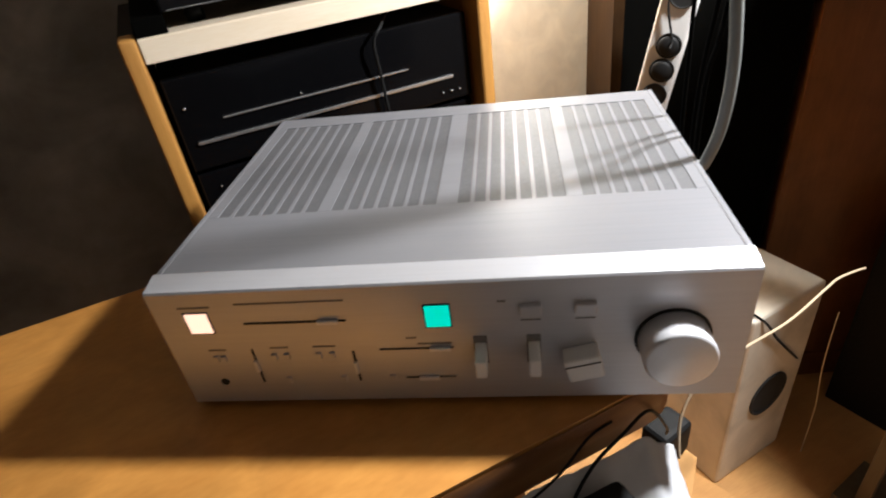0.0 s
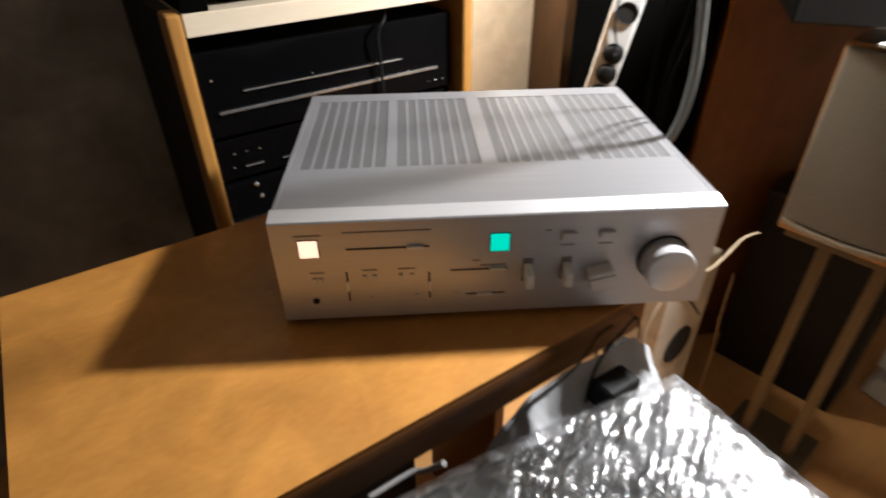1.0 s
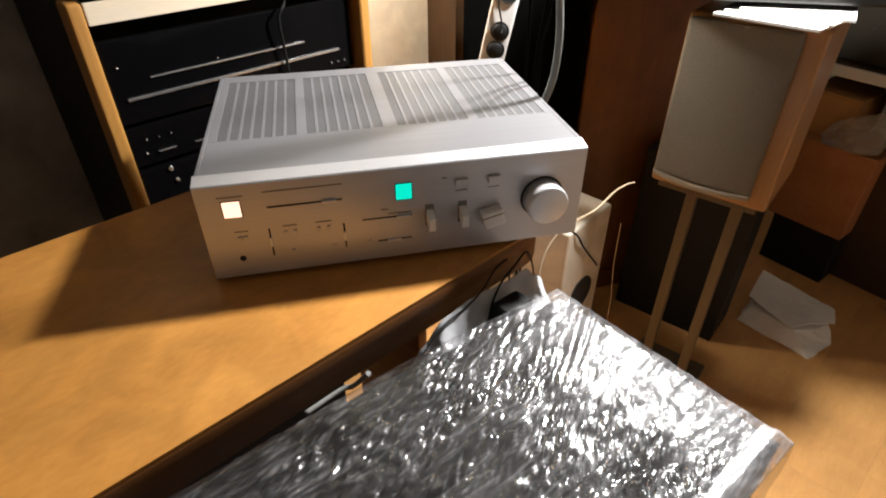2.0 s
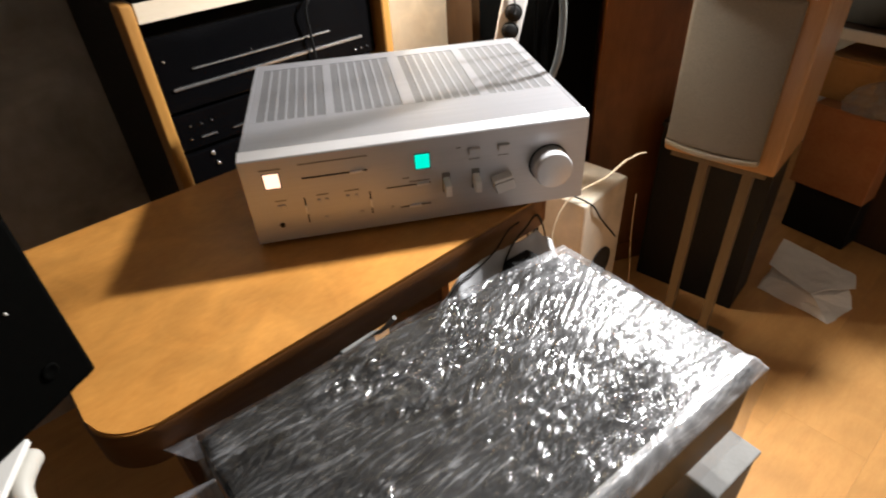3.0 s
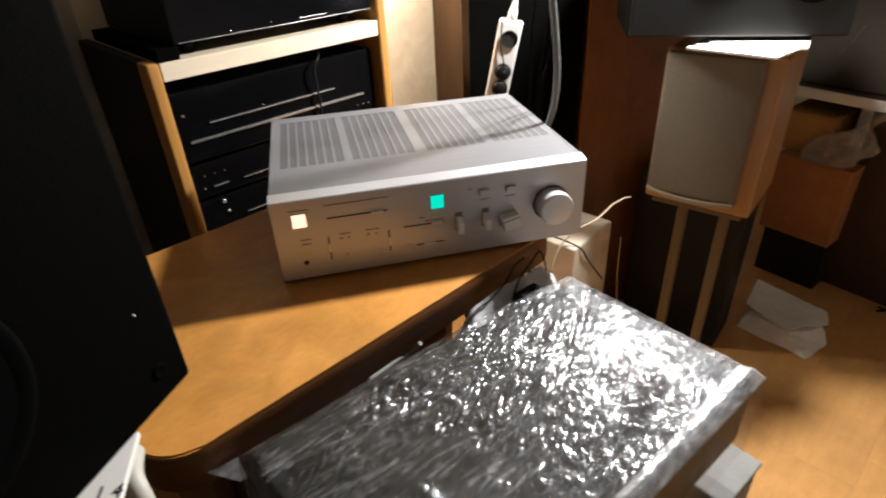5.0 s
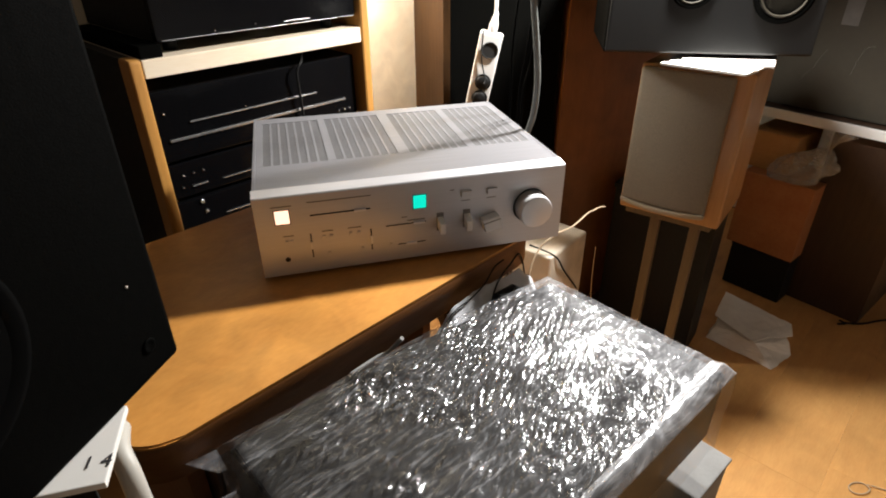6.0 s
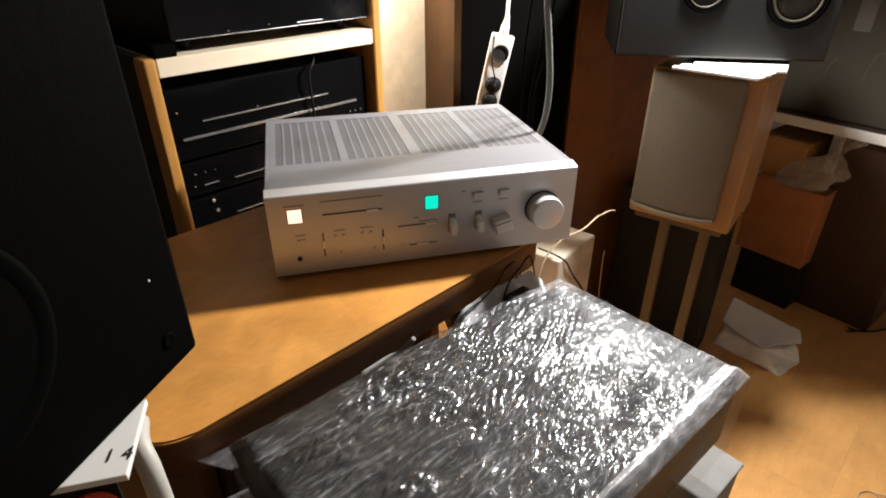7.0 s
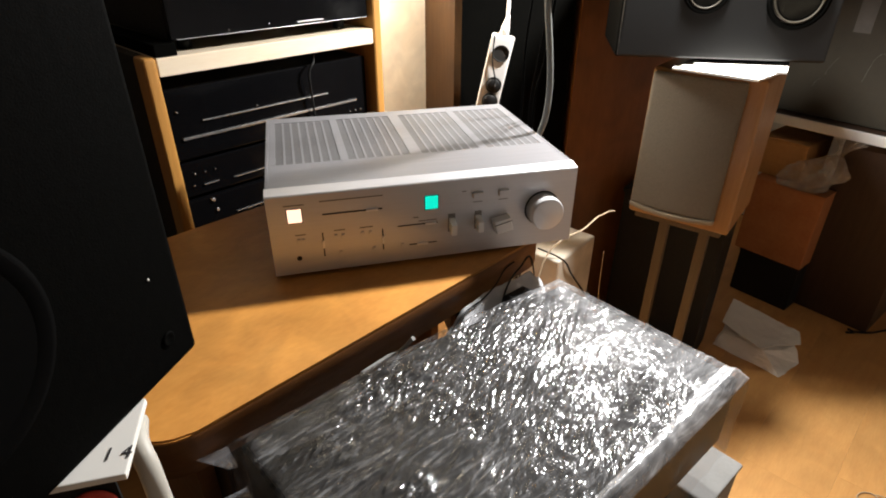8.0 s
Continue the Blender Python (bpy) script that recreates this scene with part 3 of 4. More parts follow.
# ---------- cream subwoofer on the floor ----------
def subwoofer():
    t = thing("subwoofer", pose(0.651, 0.423, 0, 0, 0, 34), "cream floor loudspeaker with a round black port", "loudspeaker")
    part("body", box(0, 0.19, 0.0, 0.22, 0.0, 0.438, 0.008, 3), CREAM, t)
    p = part("port", lathe([(0.050, 0.0), (0.050, 0.003), (0.046, 0.004), (0.044, -0.002), (0.0, -0.002)], 40, "Y"), BLACK_GAP, t, "round black port")
    p.location = (0.098, -0.0005, 0.21)
    part("cable", tube([(-0.01, 0.06, 0.46), (0.02, 0.0, 0.435), (0.07, -0.004, 0.37), (0.15, -0.003, 0.28), (0.19, 0.01, 0.24)], 0.0022), BLACK_WIRE, t, "black cable over the front")
    return t


subwoofer()


# ---------- bookshelf speaker on its stand ----------
SP = pose(0.805, 0.405, 0, 0, 0, -52)  # front edge along x, body towards +y


def bookshelf_speaker():
    t = thing("bookshelf_speaker", SP, "light wood bookshelf loudspeaker with grey cloth grille on a stand", "loudspeaker")
    part("cabinet", box(0, 0.229, 0.012, 0.23, 0.570, 0.912, 0.008, 3), BIRCH, t)
    b = box(0.006, 0.196, -0.004, 0.011, 0.600, 0.907, 0.009, 4)
    bmesh.ops.subdivide_edges(b, edges=[e for e in b.edges if abs(e.verts[0].co.x - e.verts[1].co.x) > 0.1], cuts=12)
    for v in b.verts:
        v.co.y -= 0.010 * (1 - ((v.co.x - 0.098) / 0.098) ** 2)
    grille = part("grille", b, GRILLE, t, "grey cloth grille")
    b = box(0.005, 0.197, -0.0055, 0.0105, 0.593, 0.6045, 0.004, 3)
    bmesh.ops.subdivide_edges(b, edges=[e for e in b.edges if abs(e.verts[0].co.x - e.verts[1].co.x) > 0.1], cuts=12)
    for v in b.verts:
        bow = 1 - ((v.co.x - 0.101) / 0.098) ** 2
        v.co.y -= 0.012 * bow
        v.co.z -= 0.006 * bow
    part("lower_rim", b, RIM, grille, "rounded lower rim, coloured pale as if catching light")
    return t


bookshelf_speaker()


def speaker_stand():
    t = thing("speaker_stand", SP, "wooden speaker stand with two square posts", "speaker stand")
    part("top_plate", box(0.015, 0.213, 0.02, 0.21, 0.556, 0.5695, 0.002), POST_WOOD, t)
    part("post", box(0.069, 0.091, 0.053, 0.075, 0.02, 0.5558, 0.002), POST_WOOD, t)
    part("post", box(0.163, 0.185, 0.053, 0.075, 0.02, 0.5558, 0.002), POST_WOOD, t)
    part("foot_plate", box(0.04, 0.214, 0.03, 0.15, 0.0, 0.0198, 0.002), POST_WOOD, t)
    return t


speaker_stand()
b = box(-0.10, 0.19, 0.27, 0.42, 0.0, 0.50, 0.004)
bmesh.ops.transform(b, matrix=SP, verts=b.verts[:])
crate = thing("black_crate", pose(0, 0, 0), "dull black crate on the floor behind the stand", "crate")
part("body", b, BLACK_MATT, crate)
b = box(-0.104, 0.194, 0.266, 0.424, 0.5005, 0.515, 0.003)
bmesh.ops.transform(b, matrix=SP, verts=b.verts[:])
part("lid", b, BLACK_MATT, crate)


def paper_sheet(name, corners, z, h, label):
    b = prism(corners, z, z + h, 0)
    return single(name, b, PAPER, label, "booklet", group="booklets on the speaker")


# Added support, dark like the shade under the overhanging booklets.
single("dark_spacer", prism([(0.85, 0.375), (0.935, 0.26), (1.03, 0.33), (0.94, 0.44)], 0.9125, 0.9228, 0.001), BLACK_MATT, "added dark spacer for the shade under the white booklets", "notebook")
for k, (corners, z, h) in enumerate((
        ([(0.800, 0.330), (0.893, 0.197), (0.946, 0.222), (1.04, 0.32), (0.94, 0.43)], 0.9232, 0.0042),
        ([(0.820, 0.330), (0.925, 0.205), (0.962, 0.224), (1.05, 0.32), (0.945, 0.435)], 0.9278, 0.0035),
        ([(0.835, 0.312), (0.962, 0.206), (1.045, 0.290), (0.95, 0.44)], 0.9316, 0.0042))):
    paper_sheet("booklet", corners, z, h, ("white booklet lying on the dark spacer", "white booklet lying between two others", "white booklet on top of the pile")[k])


def centre_speaker():
    t = thing("centre_speaker", pose(0.70, 0.385, 0.941, 0, 0, -24), "dark grey loudspeaker with two round drivers lying on the booklets", "loudspeaker")
    part("cabinet", box(0, 0.40, 0.012, 0.26, 0, 0.24, 0.006, 3), BLACK_CLOTH, t)
    part("baffle", box(0.003, 0.397, 0, 0.0118, 0.003, 0.237, 0.004, 2), GREY_BAFFLE, t)
    for x, y in ((0.30, 0.07), (0.21, 0.105)):
        part("foot", box(x - 0.012, x + 0.012, y - 0.012, y + 0.012, -0.0050, -0.0002, 0.001), BLACK_MATT, t)
    for x, z, k in ((0.152, 0.130, 0.66), (0.318, 0.118, 0.85)):
        d = part("driver", lathe([(0.066 * k, 0.0), (0.066 * k, 0.003), (0.060 * k, 0.005), (0.054 * k, 0.002)], 48, "Y"), BLACK_CLOTH, t)
        d.location = (x, 0, z)
        part("ring", lathe([(0.054 * k, 0.002), (0.051 * k, 0.0045), (0.0485 * k, 0.0045), (0.046 * k, 0.001)], 48, "Y"), BLACK_SCREEN, d, "dull metal driver ring")
        part("cone", lathe([(0.046 * k, 0.001), (0.044 * k, 0.003), (0.04 * k, 0.0), (0.02 * k, -0.010), (0.016 * k, -0.002), (0, 0.002)], 40, "Y"), CONE, d)
    return t


centre_speaker()


# ---------- far desk on the right ----------
FD = pose(1.60, 0.78, 0, 0, 0, -66)


def far_desk():
    t = thing("far_desk", FD, "dark wooden desk with a white front edge", "desk")
    part("desktop", box(-0.2, 1.1, 0.012, 0.55, 0.615, 0.64, 0.002), DARK_WOOD, t)
    part("front_edge", box(-0.2, 1.1, 0, 0.0115, 0.612, 0.642, 0.002), WHITE, t, "white edge strip")
    part("side_panel", box(0.17, 0.42, 0.03, 0.5, 0.0, 0.6145, 0.002), DARK_WOOD, t)
    return t


far_desk()
b = box(-0.2, 0.9, 0.06, 0.10, 0.643, 1.25, 0.006)
bmesh.ops.transform(b, matrix=FD, verts=b.verts[:])
screen = thing("dark_screen", pose(0, 0, 0), "large scratched black screen standing on the far desk", "screen")
part("panel", b, BLACK_SCREEN, screen)
b = box(0.082, 0.128, 0.0585, 0.0598, 0.905, 1.0, 0)
bmesh.ops.transform(b, matrix=FD, verts=b.verts[:])
part("sticker", b, mat("aged_sticker_paper", (0.10, 0.09, 0.08), 0.8, scale=40), screen, "pale paper sticker")
for x0, z0, x1, z1 in ((0.045, 0.774, 0.068, 0.83), (0.15, 0.77, 0.165, 0.845), (0.165, 0.845, 0.19, 0.856), (0.02, 0.735, 0.035, 0.76)):
    part("scratch", tube([FD @ Vector((x0, 0.0595, z0)), FD @ Vector(((x0 + x1) / 2 - 0.002, 0.0595, (z0 + z1) / 2 + 0.003)), FD @ Vector((x1, 0.0595, z1))], 0.00025, 5, 4), GREY_HOSE, screen, "fine pale scratch")


def carton(name, label, m, sx, sy, sz, material):
    t = thing(name, m, label, "box")
    part("body", box(0, sx, 0, sy, 0, sz, 0.004), material, t)
    part("lid", box(-0.002, sx + 0.002, -0.002, sy + 0.002, sz + 0.0005, sz + 0.006, 0.002), material, t)
    return t


carton("black_box", "black box on the floor below the far desk", pose(1.552, 0.765, 0.0, 0, 0, -66), 0.20, 0.22, 0.16, BLACK_MATT)
carton("brown_box", "reddish brown cardboard box stacked on the black box", pose(1.540, 0.785, 0.168, 0, 0, -66), 0.225, 0.22, 0.262, CARTON_RED)
carton("brown_box", "brown cardboard box tucked below the white edge", pose(1.575, 0.835, 0.4375, 0, 0, -66), 0.15, 0.2, 0.12, CARTON)


def clear_bag():
    """A gathered bag: full at its foot, drawn in to a neck, with a ruffled mouth."""
    b = bmesh.new()
    foot, neck = Vector((0.085, -0.030, 0.437)), Vector((0.205, -0.028, 0.615))
    rings = []
    for j in range(25):
        v = j / 24
        c = foot.lerp(neck, v) + Vector((0, 0, -0.022 * math.sin(math.pi * v)))
        wide = 0.066 * math.sin(math.pi * min(v * 1.15 + 0.10, 1.0)) ** 0.7 + 0.012 + 0.028 * max(0.0, v - 0.88) / 0.12
        ring = []
        for k in range(36):
            a = 2 * math.pi * k / 36
            q = Vector((math.cos(a), math.sin(a), v * 3))
            w = wide * (1 + 0.35 * noise.noise(q * 1.7) + 0.16 * noise.noise(q * 5) + 0.10 * math.sin(a * 9) * v)
            ring.append(b.verts.new((c.x + w * math.cos(a), c.y + 0.45 * w * math.sin(a), max(c.z + 0.4 * w * math.sin(a) * (1 - v), 0.4368))))
        rings.append(ring)
    for p, q in zip(rings, rings[1:]):
        for k in range(36):
            b.faces.new((p[k], p[(k + 1) % 36], q[(k + 1) % 36], q[k]))
    b.faces.new(list(reversed(rings[0])))
    bmesh.ops.transform(b, matrix=FD, verts=b.verts[:])
    return single("clear_bag", b, MILKY, "crumpled milky plastic bag gathered on the brown box", "bag")


clear_bag()


# ---------- white bag on the floor ----------
def crumple(b, amount, scale, seed):
    for v in b.verts:
        d = noise.noise_vector(v.co * scale + Vector((seed, 0, 0)))
        v.co += d * amount


def paper_bag():
    """A flat white bag lying folded over: a low body and a flap with a sharp front edge."""
    t = thing("white_bag", pose(0, 0, 0), "crumpled white paper bag lying folded on the wooden floor", "bag")
    low = [(1.269, 0.487), (1.357, 0.304), (1.464, 0.334), (1.520, 0.425), (1.405, 0.585)]
    high = [(1.300, 0.495, 0.040), (1.352, 0.372, 0.040), (1.468, 0.372, 0.040), (1.500, 0.420, 0.048), (1.392, 0.568, 0.075)]
    b = bmesh.new()
    lo = [b.verts.new((x, y, 0.001)) for x, y in low]
    hi = [b.verts.new(p) for p in high]
    b.faces.new(list(reversed(lo)))
    b.faces.new(hi)
    for k in range(5):
        j = (k + 1) % 5
        b.faces.new((lo[k], lo[j], hi[j], hi[k]))
    bmesh.ops.triangulate(b, faces=b.faces[:])
    bmesh.ops.subdivide_edges(b, edges=b.edges[:], cuts=6, use_grid_fill=True)
    crumple(b, 0.007, 16, 3)
    crumple(b, 0.0025, 60, 8)
    for v in b.verts:
        v.co.z = max(v.co.z, 0.001)
    part("body", b, BAG, t)
    b = bmesh.new()
    p00, p10, p11, p01 = Vector((1.345, 0.380, 0.052)), Vector((1.478, 0.366, 0.052)), Vector((1.398, 0.582, 0.092)), Vector((1.312, 0.520, 0.058))
    pr = Vector((1.512, 0.405, 0.062))
    n, top, under = 16, [], []
    for j in range(n + 1):
        for i in range(n + 1):
            u, v = i / n, j / n
            right = p10.lerp(pr, min(v * 4, 1.0)) if v < 0.25 else pr.lerp(p11, (v - 0.25) / 0.75)
            p = p00.lerp(p01, v).lerp(right, u)
            p += noise.noise_vector(p * 14) * 0.006 + noise.noise_vector(p * 50) * 0.0018
            top.append(b.verts.new(p))
            under.append(b.verts.new(p - Vector((0, 0, 0.0025))))
    w = n + 1
    for j in range(n):
        for i in range(n):
            k = j * w + i
            b.faces.new((top[k], top[k + 1], top[k + w + 1], top[k + w]))
            b.faces.new((under[k + w], under[k + w + 1], under[k + 1], under[k]))
    rim = list(range(n)) + [n + j * w for j in range(n)] + [n * w + i for i in range(n, 0, -1)] + [j * w for j in range(n, 0, -1)]
    for k, m in zip(rim, rim[1:] + rim[:1]):
        b.faces.new((top[m], top[k], under[k], under[m]))
    part("flap", b, BAG, t, "folded-over flap with a sharp front edge")
    return t


paper_bag()


single("wire_loop", tube([(1.248 + 0.026 * math.cos(a * 0.7), -0.100 + 0.016 * math.sin(a * 0.7), 0.0022 + 0.0004 * a) for a in range(10)] + [(1.31, -0.125, 0.002)], 0.0014, 8, 6), BEIGE_WIRE, "thin pale wire loop lying on the laminate floor", "wire")
single("power_cable", tube([(1.735, 0.425, 0.004), (1.752, 0.412, 0.011), (1.748, 0.430, 0.012), (1.765, 0.418, 0.006), (1.82, 0.402, 0.004), (1.90, 0.398, 0.004), (1.99, 0.37, 0.004)], 0.0035, 8), BLACK_WIRE, "knotted dark cable lying on the laminate floor", "cable")


# ---------- film-wrapped device ----------
WB = pose(-0.045, -0.285, 0, 0, 0, 26.5)  # long side along x, near side towards -y


def wrapped_device():
    t = thing("wrapped_device", WB, "black hi-fi unit wrapped in shiny crumpled stretch film", "hi-fi unit")
    for x in (0.06, 0.385):
        for y in (-0.235, -0.045):
            foot = part("foot", lathe([(0.0, 0.0), (0.016, 0.0), (0.018, 0.004), (0.018, 0.0505), (0.0, 0.0505)], 20), BLACK_MATT, t)
            foot.location = (x, y, 0.6042)
    for corners, z in (([(-0.024, 0.037), (0.006, 0.034), (0.004, 0.004), (-0.004, 0.006)], 0.716), ([(-0.041, 0.0), (0.004, -0.006), (0.004, -0.06), (-0.05, -0.062)], 0.694)):
        part("film_flap", prism(corners, z, z + 0.002, 0.0005), FILM_BAND, t, "loose flap of milky film")
    part("case", prism([(0.008, -0.271), (0.449, -0.271), (0.449, -0.030), (0.22, -0.008), (0.008, -0.008)], 0.655, 0.755, 0.004), BLACK_MATT, t)
    b = bmesh.new()
    nx, ny = 230, 210
    grid = []
    x0, x1, ya, far = 0.0, 0.456, -0.279, 0.0
    for j in range(ny + 1):
        row = []
        for i in range(nx + 1):
            u, v = i / nx, j / ny
            x = x0 + (x1 - x0) * u
            yb = far - 0.020 * max(0.0, (x - 0.22) / 0.236) ** 1.5
            y = ya + (yb - ya) * v
            p = Vector((x, y, 0))
            pull = Vector((x * 14 + y * 22, y * 60 - x * 34, 0.3))
            ridge = abs(noise.noise(pull * 0.8)) * 0.004
            edge = max(0.0, 1 - min(x - x0, x1 - x, y - ya, yb - y) / 0.014)
            # the film is pulled tight towards the far end, crumpled elsewhere
            start = 0.33 - 0.12 * (y + 0.139) + 0.03 * noise.noise(Vector((y * 14, 0, 4)))
            tight = min(1.0, max(0.0, (x - start) / 0.10))
            streak = abs(noise.noise(Vector((x * 16 + y * 9, y * 130 - x * 48, 2.0))))
            loose = 0.0016 * noise.noise(p * 20) + ridge * 0.22 + 0.0007 * streak + (0.42 + 2.5 * max(0.0, 0.15 + noise.noise(Vector((x * 12 + y * 8, y * 30 - x * 9, 9.0))))) * (0.0008 * noise.noise(p * 70) + 0.0013 * noise.noise(Vector((x * 70 + y * 35, y * 220 - x * 105, 1.0))))
            ang = math.atan2(y + 0.20, x - 0.20)
            pleat = abs(noise.noise(Vector((ang * 22, x * 5, 6.0)))) * 0.0021 + 0.0004 * noise.noise(Vector((x * 40, y * 110, 8.0)))
            roll = 0.0035 * math.exp(-((y - ya - 0.013) / 0.006) ** 2) * (0.75 + 0.25 * noise.noise(Vector((x * 18, 0, 12.0))))
            h = 0.7625 + loose * (1 - tight) + pleat * tight - 0.009 * edge ** 2 + roll
            row.append(b.verts.new((x, y, h)))
        grid.append(row)
    for j in range(ny):
        for i in range(nx):
            f = b.faces.new((grid[j][i], grid[j][i + 1], grid[j + 1][i + 1], grid[j + 1][i]))
            q = grid[j][i].co
            wave = noise.noise(Vector((q.x * 22, q.y * 60, 3.0)))
            f.material_index = 4 if q.y + 0.003 * wave < -0.262 + 0.03 * (q.x - 0.2) else 2 if q.x + 0.05 * wave > 0.375 + 0.10 * abs(q.y + 0.16) else 1 if q.x + 0.10 * wave > 0.31 - 0.30 * (q.y + 0.139) else 0
            f.smooth = f.material_index in (2, 4)
    # the film hangs down over the four sides
    rim = grid[0] + [r[-1] for r in grid[1:]] + list(reversed(grid[-1][:-1])) + [r[0] for r in reversed(grid[1:-1])]
    last = rim
    for s in range(1, 7):
        ring = []
        for k, v in enumerate(rim):
            out = Vector((v.co.x - 0.223, v.co.y + 0.139, 0)).normalized() * 0.002
            n = noise.noise(Vector((v.co.x * 60, v.co.y * 60, s * 0.7))) * 0.0025
            ring.append(b.verts.new((v.co.x + out.x + n, v.co.y + out.y + n, v.co.z - 0.019 * s)))
        for k in range(len(rim)):
            j = (k + 1) % len(rim)
            b.faces.new((last[k], ring[k], ring[j], last[j])).material_index = 3
        last = ring
    film = part("film", b, FILM, t, "clear crumpled stretch film")
    film.data.materials.append(FILM_TAUT)
    film.data.materials.append(FILM_BAND)
    film.data.materials.append(FILM_SIDE)
    film.data.materials.append(FILM_ROLL)
    return t


wrapped_device()


def plastic_bag():
    """A loose white plastic bag lying on a box below the desk's edge."""
    b = bmesh.new()
    n = 60
    rows = []
    for j in range(n + 1):
        row = []
        for i in range(n + 1):
            u, v = i / n, j / n
            lo = Vector((0.175, -0.165, 0)).lerp(Vector((0.428, -0.062, 0)), u)
            hi = Vector((0.195, -0.103, 0)).lerp(Vector((0.408, 0.018, 0)), u)
            p = lo.lerp(hi, v)
            q = p * 13
            rim = min(u, 1 - u, v, 1 - v)
            h = 0.660 + 0.056 * v - 0.05 * max(0.0, u - 0.82) / 0.18 + 0.010 * noise.noise(q) + 0.007 * abs(noise.noise(q * 3)) + 0.002 * noise.noise(q * 9) - 0.06 * max(0.0, 0.22 - u) / 0.22 - 0.05 * max(0, 1 - rim / 0.03) ** 2
            row.append(b.verts.new((p.x + 0.004 * noise.noise(q + Vector((5, 0, 0))), p.y + 0.004 * noise.noise(q + Vector((0, 7, 0))), h)))
        rows.append(row)
    for p, q in zip(rows, rows[1:]):
        for i in range(n):
            b.faces.new((p[i], p[i + 1], q[i + 1], q[i])).smooth = True
    # closed underside
    ring = rows[0] + [w[-1] for w in rows[1:]] + list(reversed(rows[-1][:-1])) + [w[0] for w in reversed(rows[1:-1])]
    low = [b.verts.new((v.co.x, v.co.y, 0.501)) for v in ring]
    for k in range(len(ring)):
        m = (k + 1) % len(ring)
        b.faces.new((ring[k], low[k], low[m], ring[m]))
    b.faces.new(low)
    return single("plastic_bag", b, BAG_GREY, "crinkled greyish white plastic bag below the desk edge", "bag")


plastic_bag()
single("bag_box", prism([(0.185, -0.13), (0.415, -0.03), (0.475, 0.13), (0.425, 0.185), (0.395, 0.010), (0.20, -0.105)], 0.0, 0.5, 0.003), CARTON, "plain cardboard box carrying the plastic bag", "box")
single("black_lead", tube([(0.425, 0.10, 0.58), (0.405, 0.045, 0.66), (0.376, 0.006, 0.730), (0.352, -0.014, 0.726), (0.328, -0.036, 0.720), (0.310, -0.060, 0.710), (0.300, -0.080, 0.698)], 0.0014), BLACK_WIRE, "thin black lead lying over the plastic bag", "cable")
single("thin_lead", tube([(0.345, -0.006, 0.732), (0.325, -0.020, 0.730), (0.302, -0.045, 0.722), (0.276, -0.066, 0.716), (0.242, -0.088, 0.712), (0.215, -0.110, 0.695)], 0.0011), BLACK_WIRE, "thin dark lead lying over the plastic bag", "cable")
b = box(-0.024, 0.024, -0.018, 0.018, 0, 0.052, 0.008, 3)
bmesh.ops.transform(b, matrix=pose(0.437, 0.135, 0.5025, 0, 0, 40), verts=b.verts[:])
single("black_plug", b, BLACK_WIRE, "black mains plug lying on the plastic bag", "plug")
b = box(-0.024, 0.024, -0.015, 0.015, 0, 0.030, 0.007, 3)
bmesh.ops.transform(b, matrix=pose(0.330, -0.070, 0.688, 0, 6, 32), verts=b.verts[:])
single("black_adapter", b, BLACK_WIRE, "black mains adapter lying on the plastic bag", "adapter")
single("white_clip", tube([WB @ Vector(p) for p in ((0.165, 0.030, 0.722), (0.205, 0.032, 0.724), (0.215, 0.024, 0.730), (0.222, 0.004, 0.760))], 0.0026), FOAM, "small white bent plastic clip beside the desk edge", "clip")
carton("grey_packed_box", "grey foam packed box below the wrapped unit", WB @ pose(-0.028, -0.293, 0.50), 0.520, 0.296, 0.097, FOAM)
carton("carton", "plain cardboard box carrying the stack", WB @ pose(0.05, -0.29, 0.0), 0.38, 0.26, 0.493, CARTON)


# ---------- tall black loudspeaker at the desk's end ----------
BS = pose(-0.030, -0.365, 0, 0, 0, 241.5)  # x along the face's bottom edge, body towards -y


def tower_speaker():
    t = thing("black_loudspeaker", BS, "large matt black loudspeaker with a dark woofer", "loudspeaker")
    part("cabinet", box(0, 0.26, -0.25, -0.0125, 0.931, 1.42, 0.004), BLACK_CLOTH, t)
    part("baffle", box(0, 0.26, -0.0122, 0.0, 0.931, 1.42, 0.003), BLACK_CLOTH, t)
    d = part("woofer", lathe([(0.057, 0.0), (0.057, 0.001), (0.054, 0.0015), (0.048, 0.0), (0.024, -0.011), (0.019, -0.004), (0, 0.0)], 48, "Y"), CONE, t, "dark woofer cone")
    d.matrix_basis = pose(0.14, 0.0003, 1.023, 0, 0, 180)
    screw = part("screw", lathe([(0.0050, 0.0), (0.0050, 0.0005), (0.0040, 0.0010), (0.0026, 0.0003), (0.0, 0.0003)], 24, "Y"), BLACK_CLOTH, t, "recessed dark screw")
    screw.matrix_basis = pose(0.022, 0.0003, 0.953, 0, 0, 180)
    fleck = part("white_fleck", lathe([(0.0009, 0.0), (0.0007, 0.0004), (0.0, 0.0005)], 10, "Y"), PAPER, t, "tiny white fleck")
    fleck.matrix_basis = pose(0.024, 0.0003, 0.997, 0, 0, 180)
    return t


tower_speaker()
carton("speaker_plinth", "dark box carrying the black loudspeaker", BS @ pose(0.06, -0.22, 0.0), 0.18, 0.17, 0.922, BLACK_MATT)


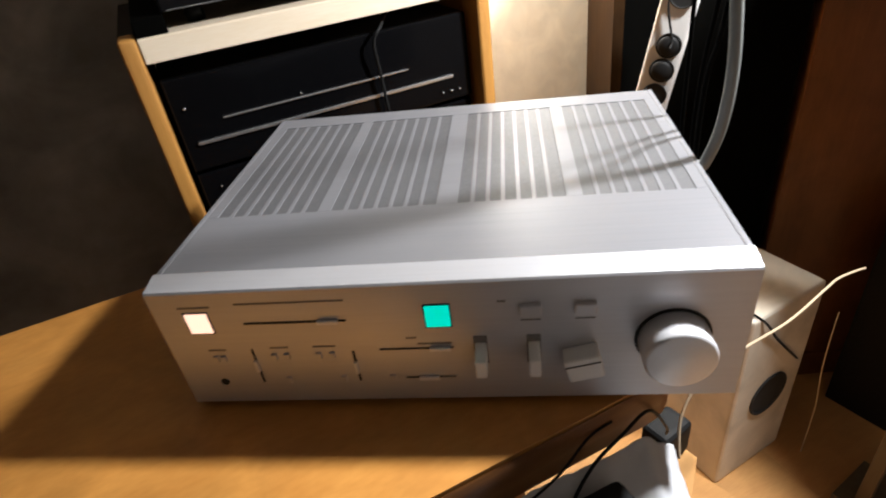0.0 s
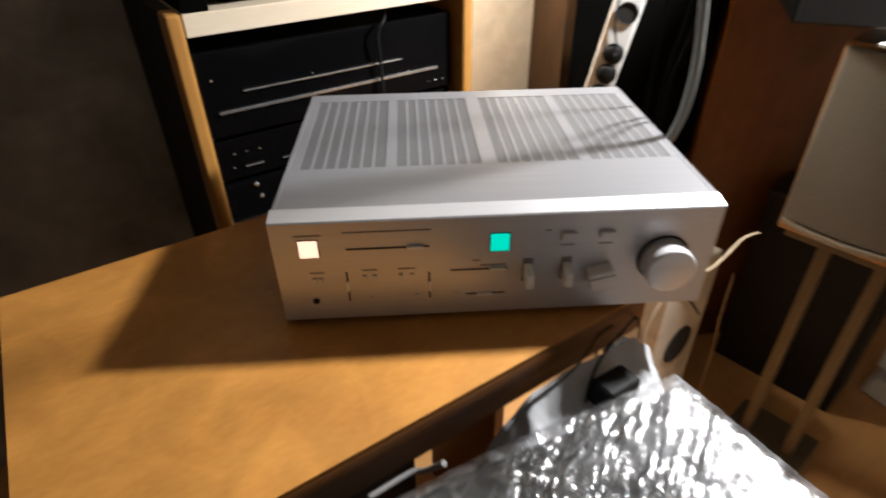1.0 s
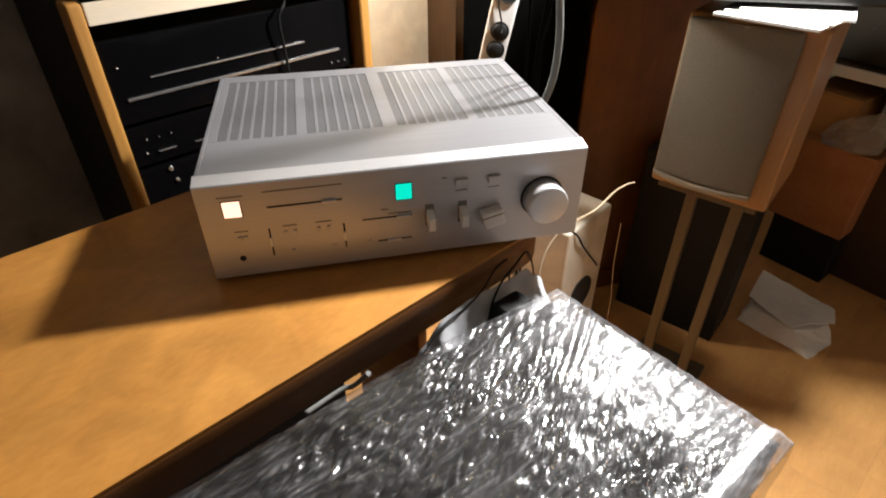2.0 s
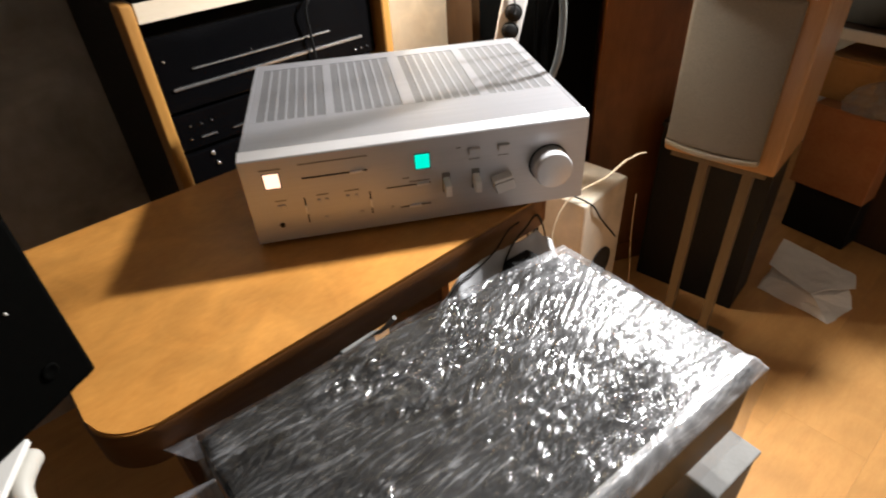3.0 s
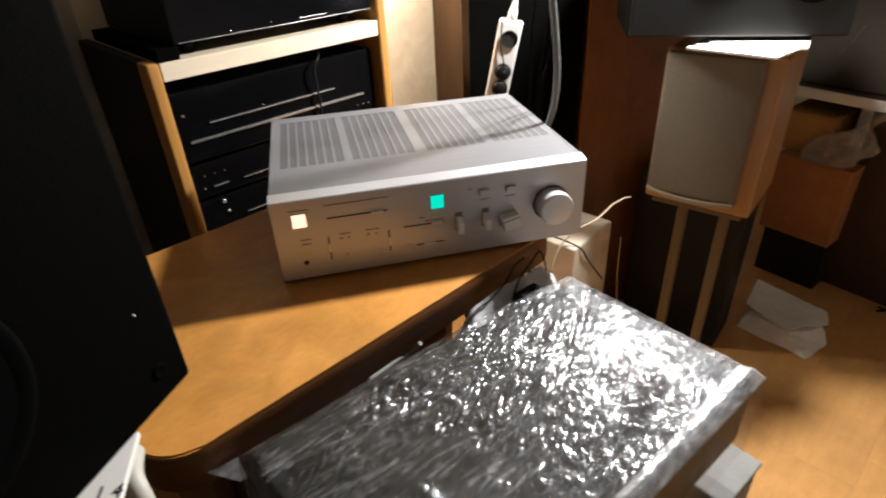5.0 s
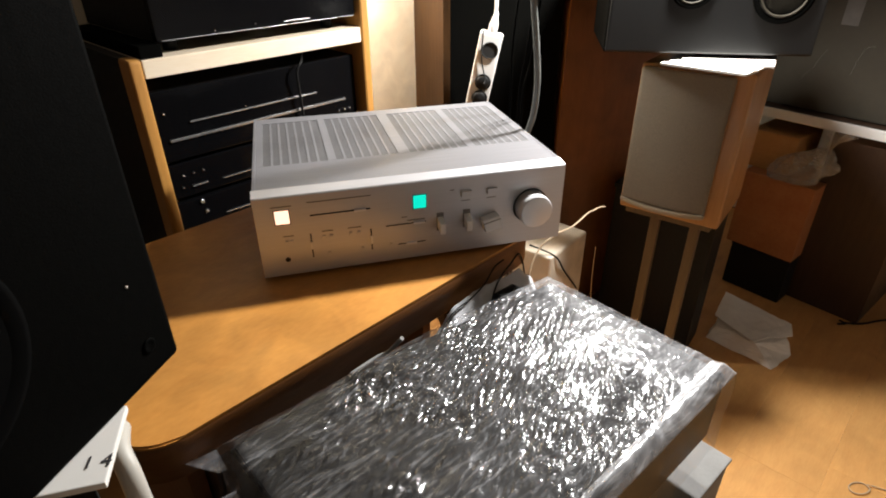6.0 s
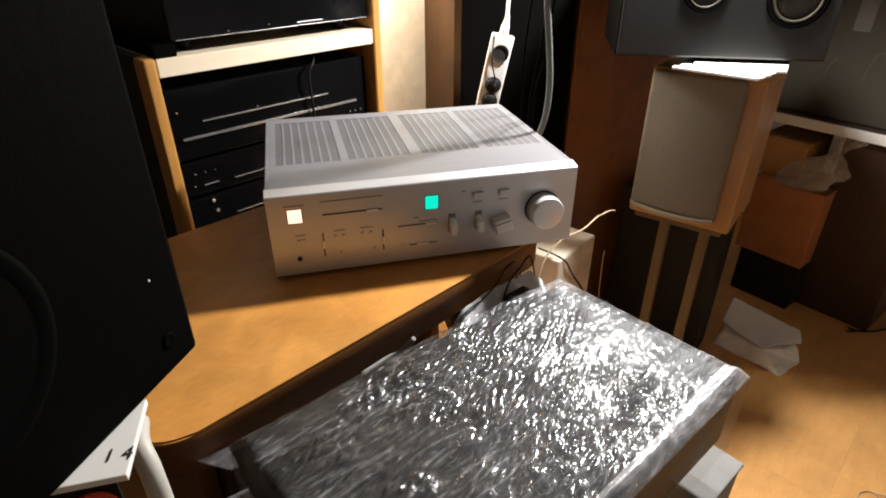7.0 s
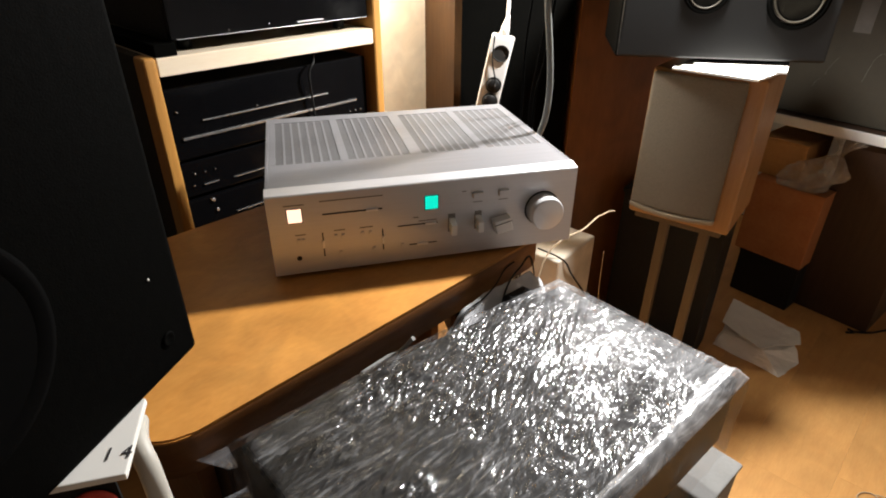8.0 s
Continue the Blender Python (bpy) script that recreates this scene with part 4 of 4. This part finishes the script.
def package():
    t = thing("upright_package", pose(-0.30, -0.462, 0), "white package with handwritten figures and a red ring, under the loudspeaker", "package")
    part("body", box(0, 0.19, 0.004, 0.056, 0.0, 0.9240, 0.002), CARTON, t)
    part("top_card", box(0, 0.245, 0.0, 0.056, 0.9242, 0.9285, 0.0008), PAPER, t, "white card with handwritten figures")
    part("front_sleeve", box(0.001, 0.238, 0.0022, 0.0038, 0.0, 0.922, 0.0), BLACK_MATT, t, "dark printed sleeve")
    r = part("red_ring", lathe([(0.011, 0.0), (0.011, 0.0012), (0.005, 0.0012), (0.005, 0.0)], 40, "Y"), RED, t, "red printed ring")
    r.location = (0.226, 0.0018, 0.9085)
    txt = bpy.data.curves.new("figures", "FONT")
    txt.body, txt.size, txt.extrude = "1 4", 0.0118, 0.0001
    o = new("figures", txt)
    o.data.materials.append(INK)
    o.parent = t
    o.matrix_basis = pose(0.2305, 0.0120, 0.9289, 0, 0, -4)
    return t


package()
single("grey_tube", tube([(-0.066, -0.40, 0.905), (-0.060, -0.424, 0.912), (-0.0535, -0.438, 0.905), (-0.0500, -0.446, 0.885), (-0.0485, -0.449, 0.84), (-0.048, -0.449, 0.5), (-0.05, -0.44, 0.006)], 0.0062, 14, 10), GREY_TUBE, "pale grey tube standing beside the package", "tube")

# ---------- floor boards ----------
def floor_boards():
    holder = thing("floor", RM, "orange brown laminate floor of long boards", "floor", kind="structure")
    w, meshes = 0.19, {}
    for j in range(16):
        y0 = -2.56 + j * w
        x = -1.36 - random.random() * 0.6
        while x < 2.36:
            length = 1.28
            a, c = max(x, -1.36), min(x + length, 2.37)
            if c - a > 0.05:
                key = round(c - a, 3)
                if key not in meshes:
                    bm = box(0, c - a - 0.0003, 0, w - 0.0003, -0.008, 0.0, 0)
                    me = bpy.data.meshes.new("board")
                    bm.to_mesh(me)
                    bm.free()
                    me.materials.append(FLOOR)
                    meshes[key] = me
                ob = new("board", meshes[key])
                ob.parent = holder
                ob.location = (a, y0, 0)
            x += length
floor_boards()
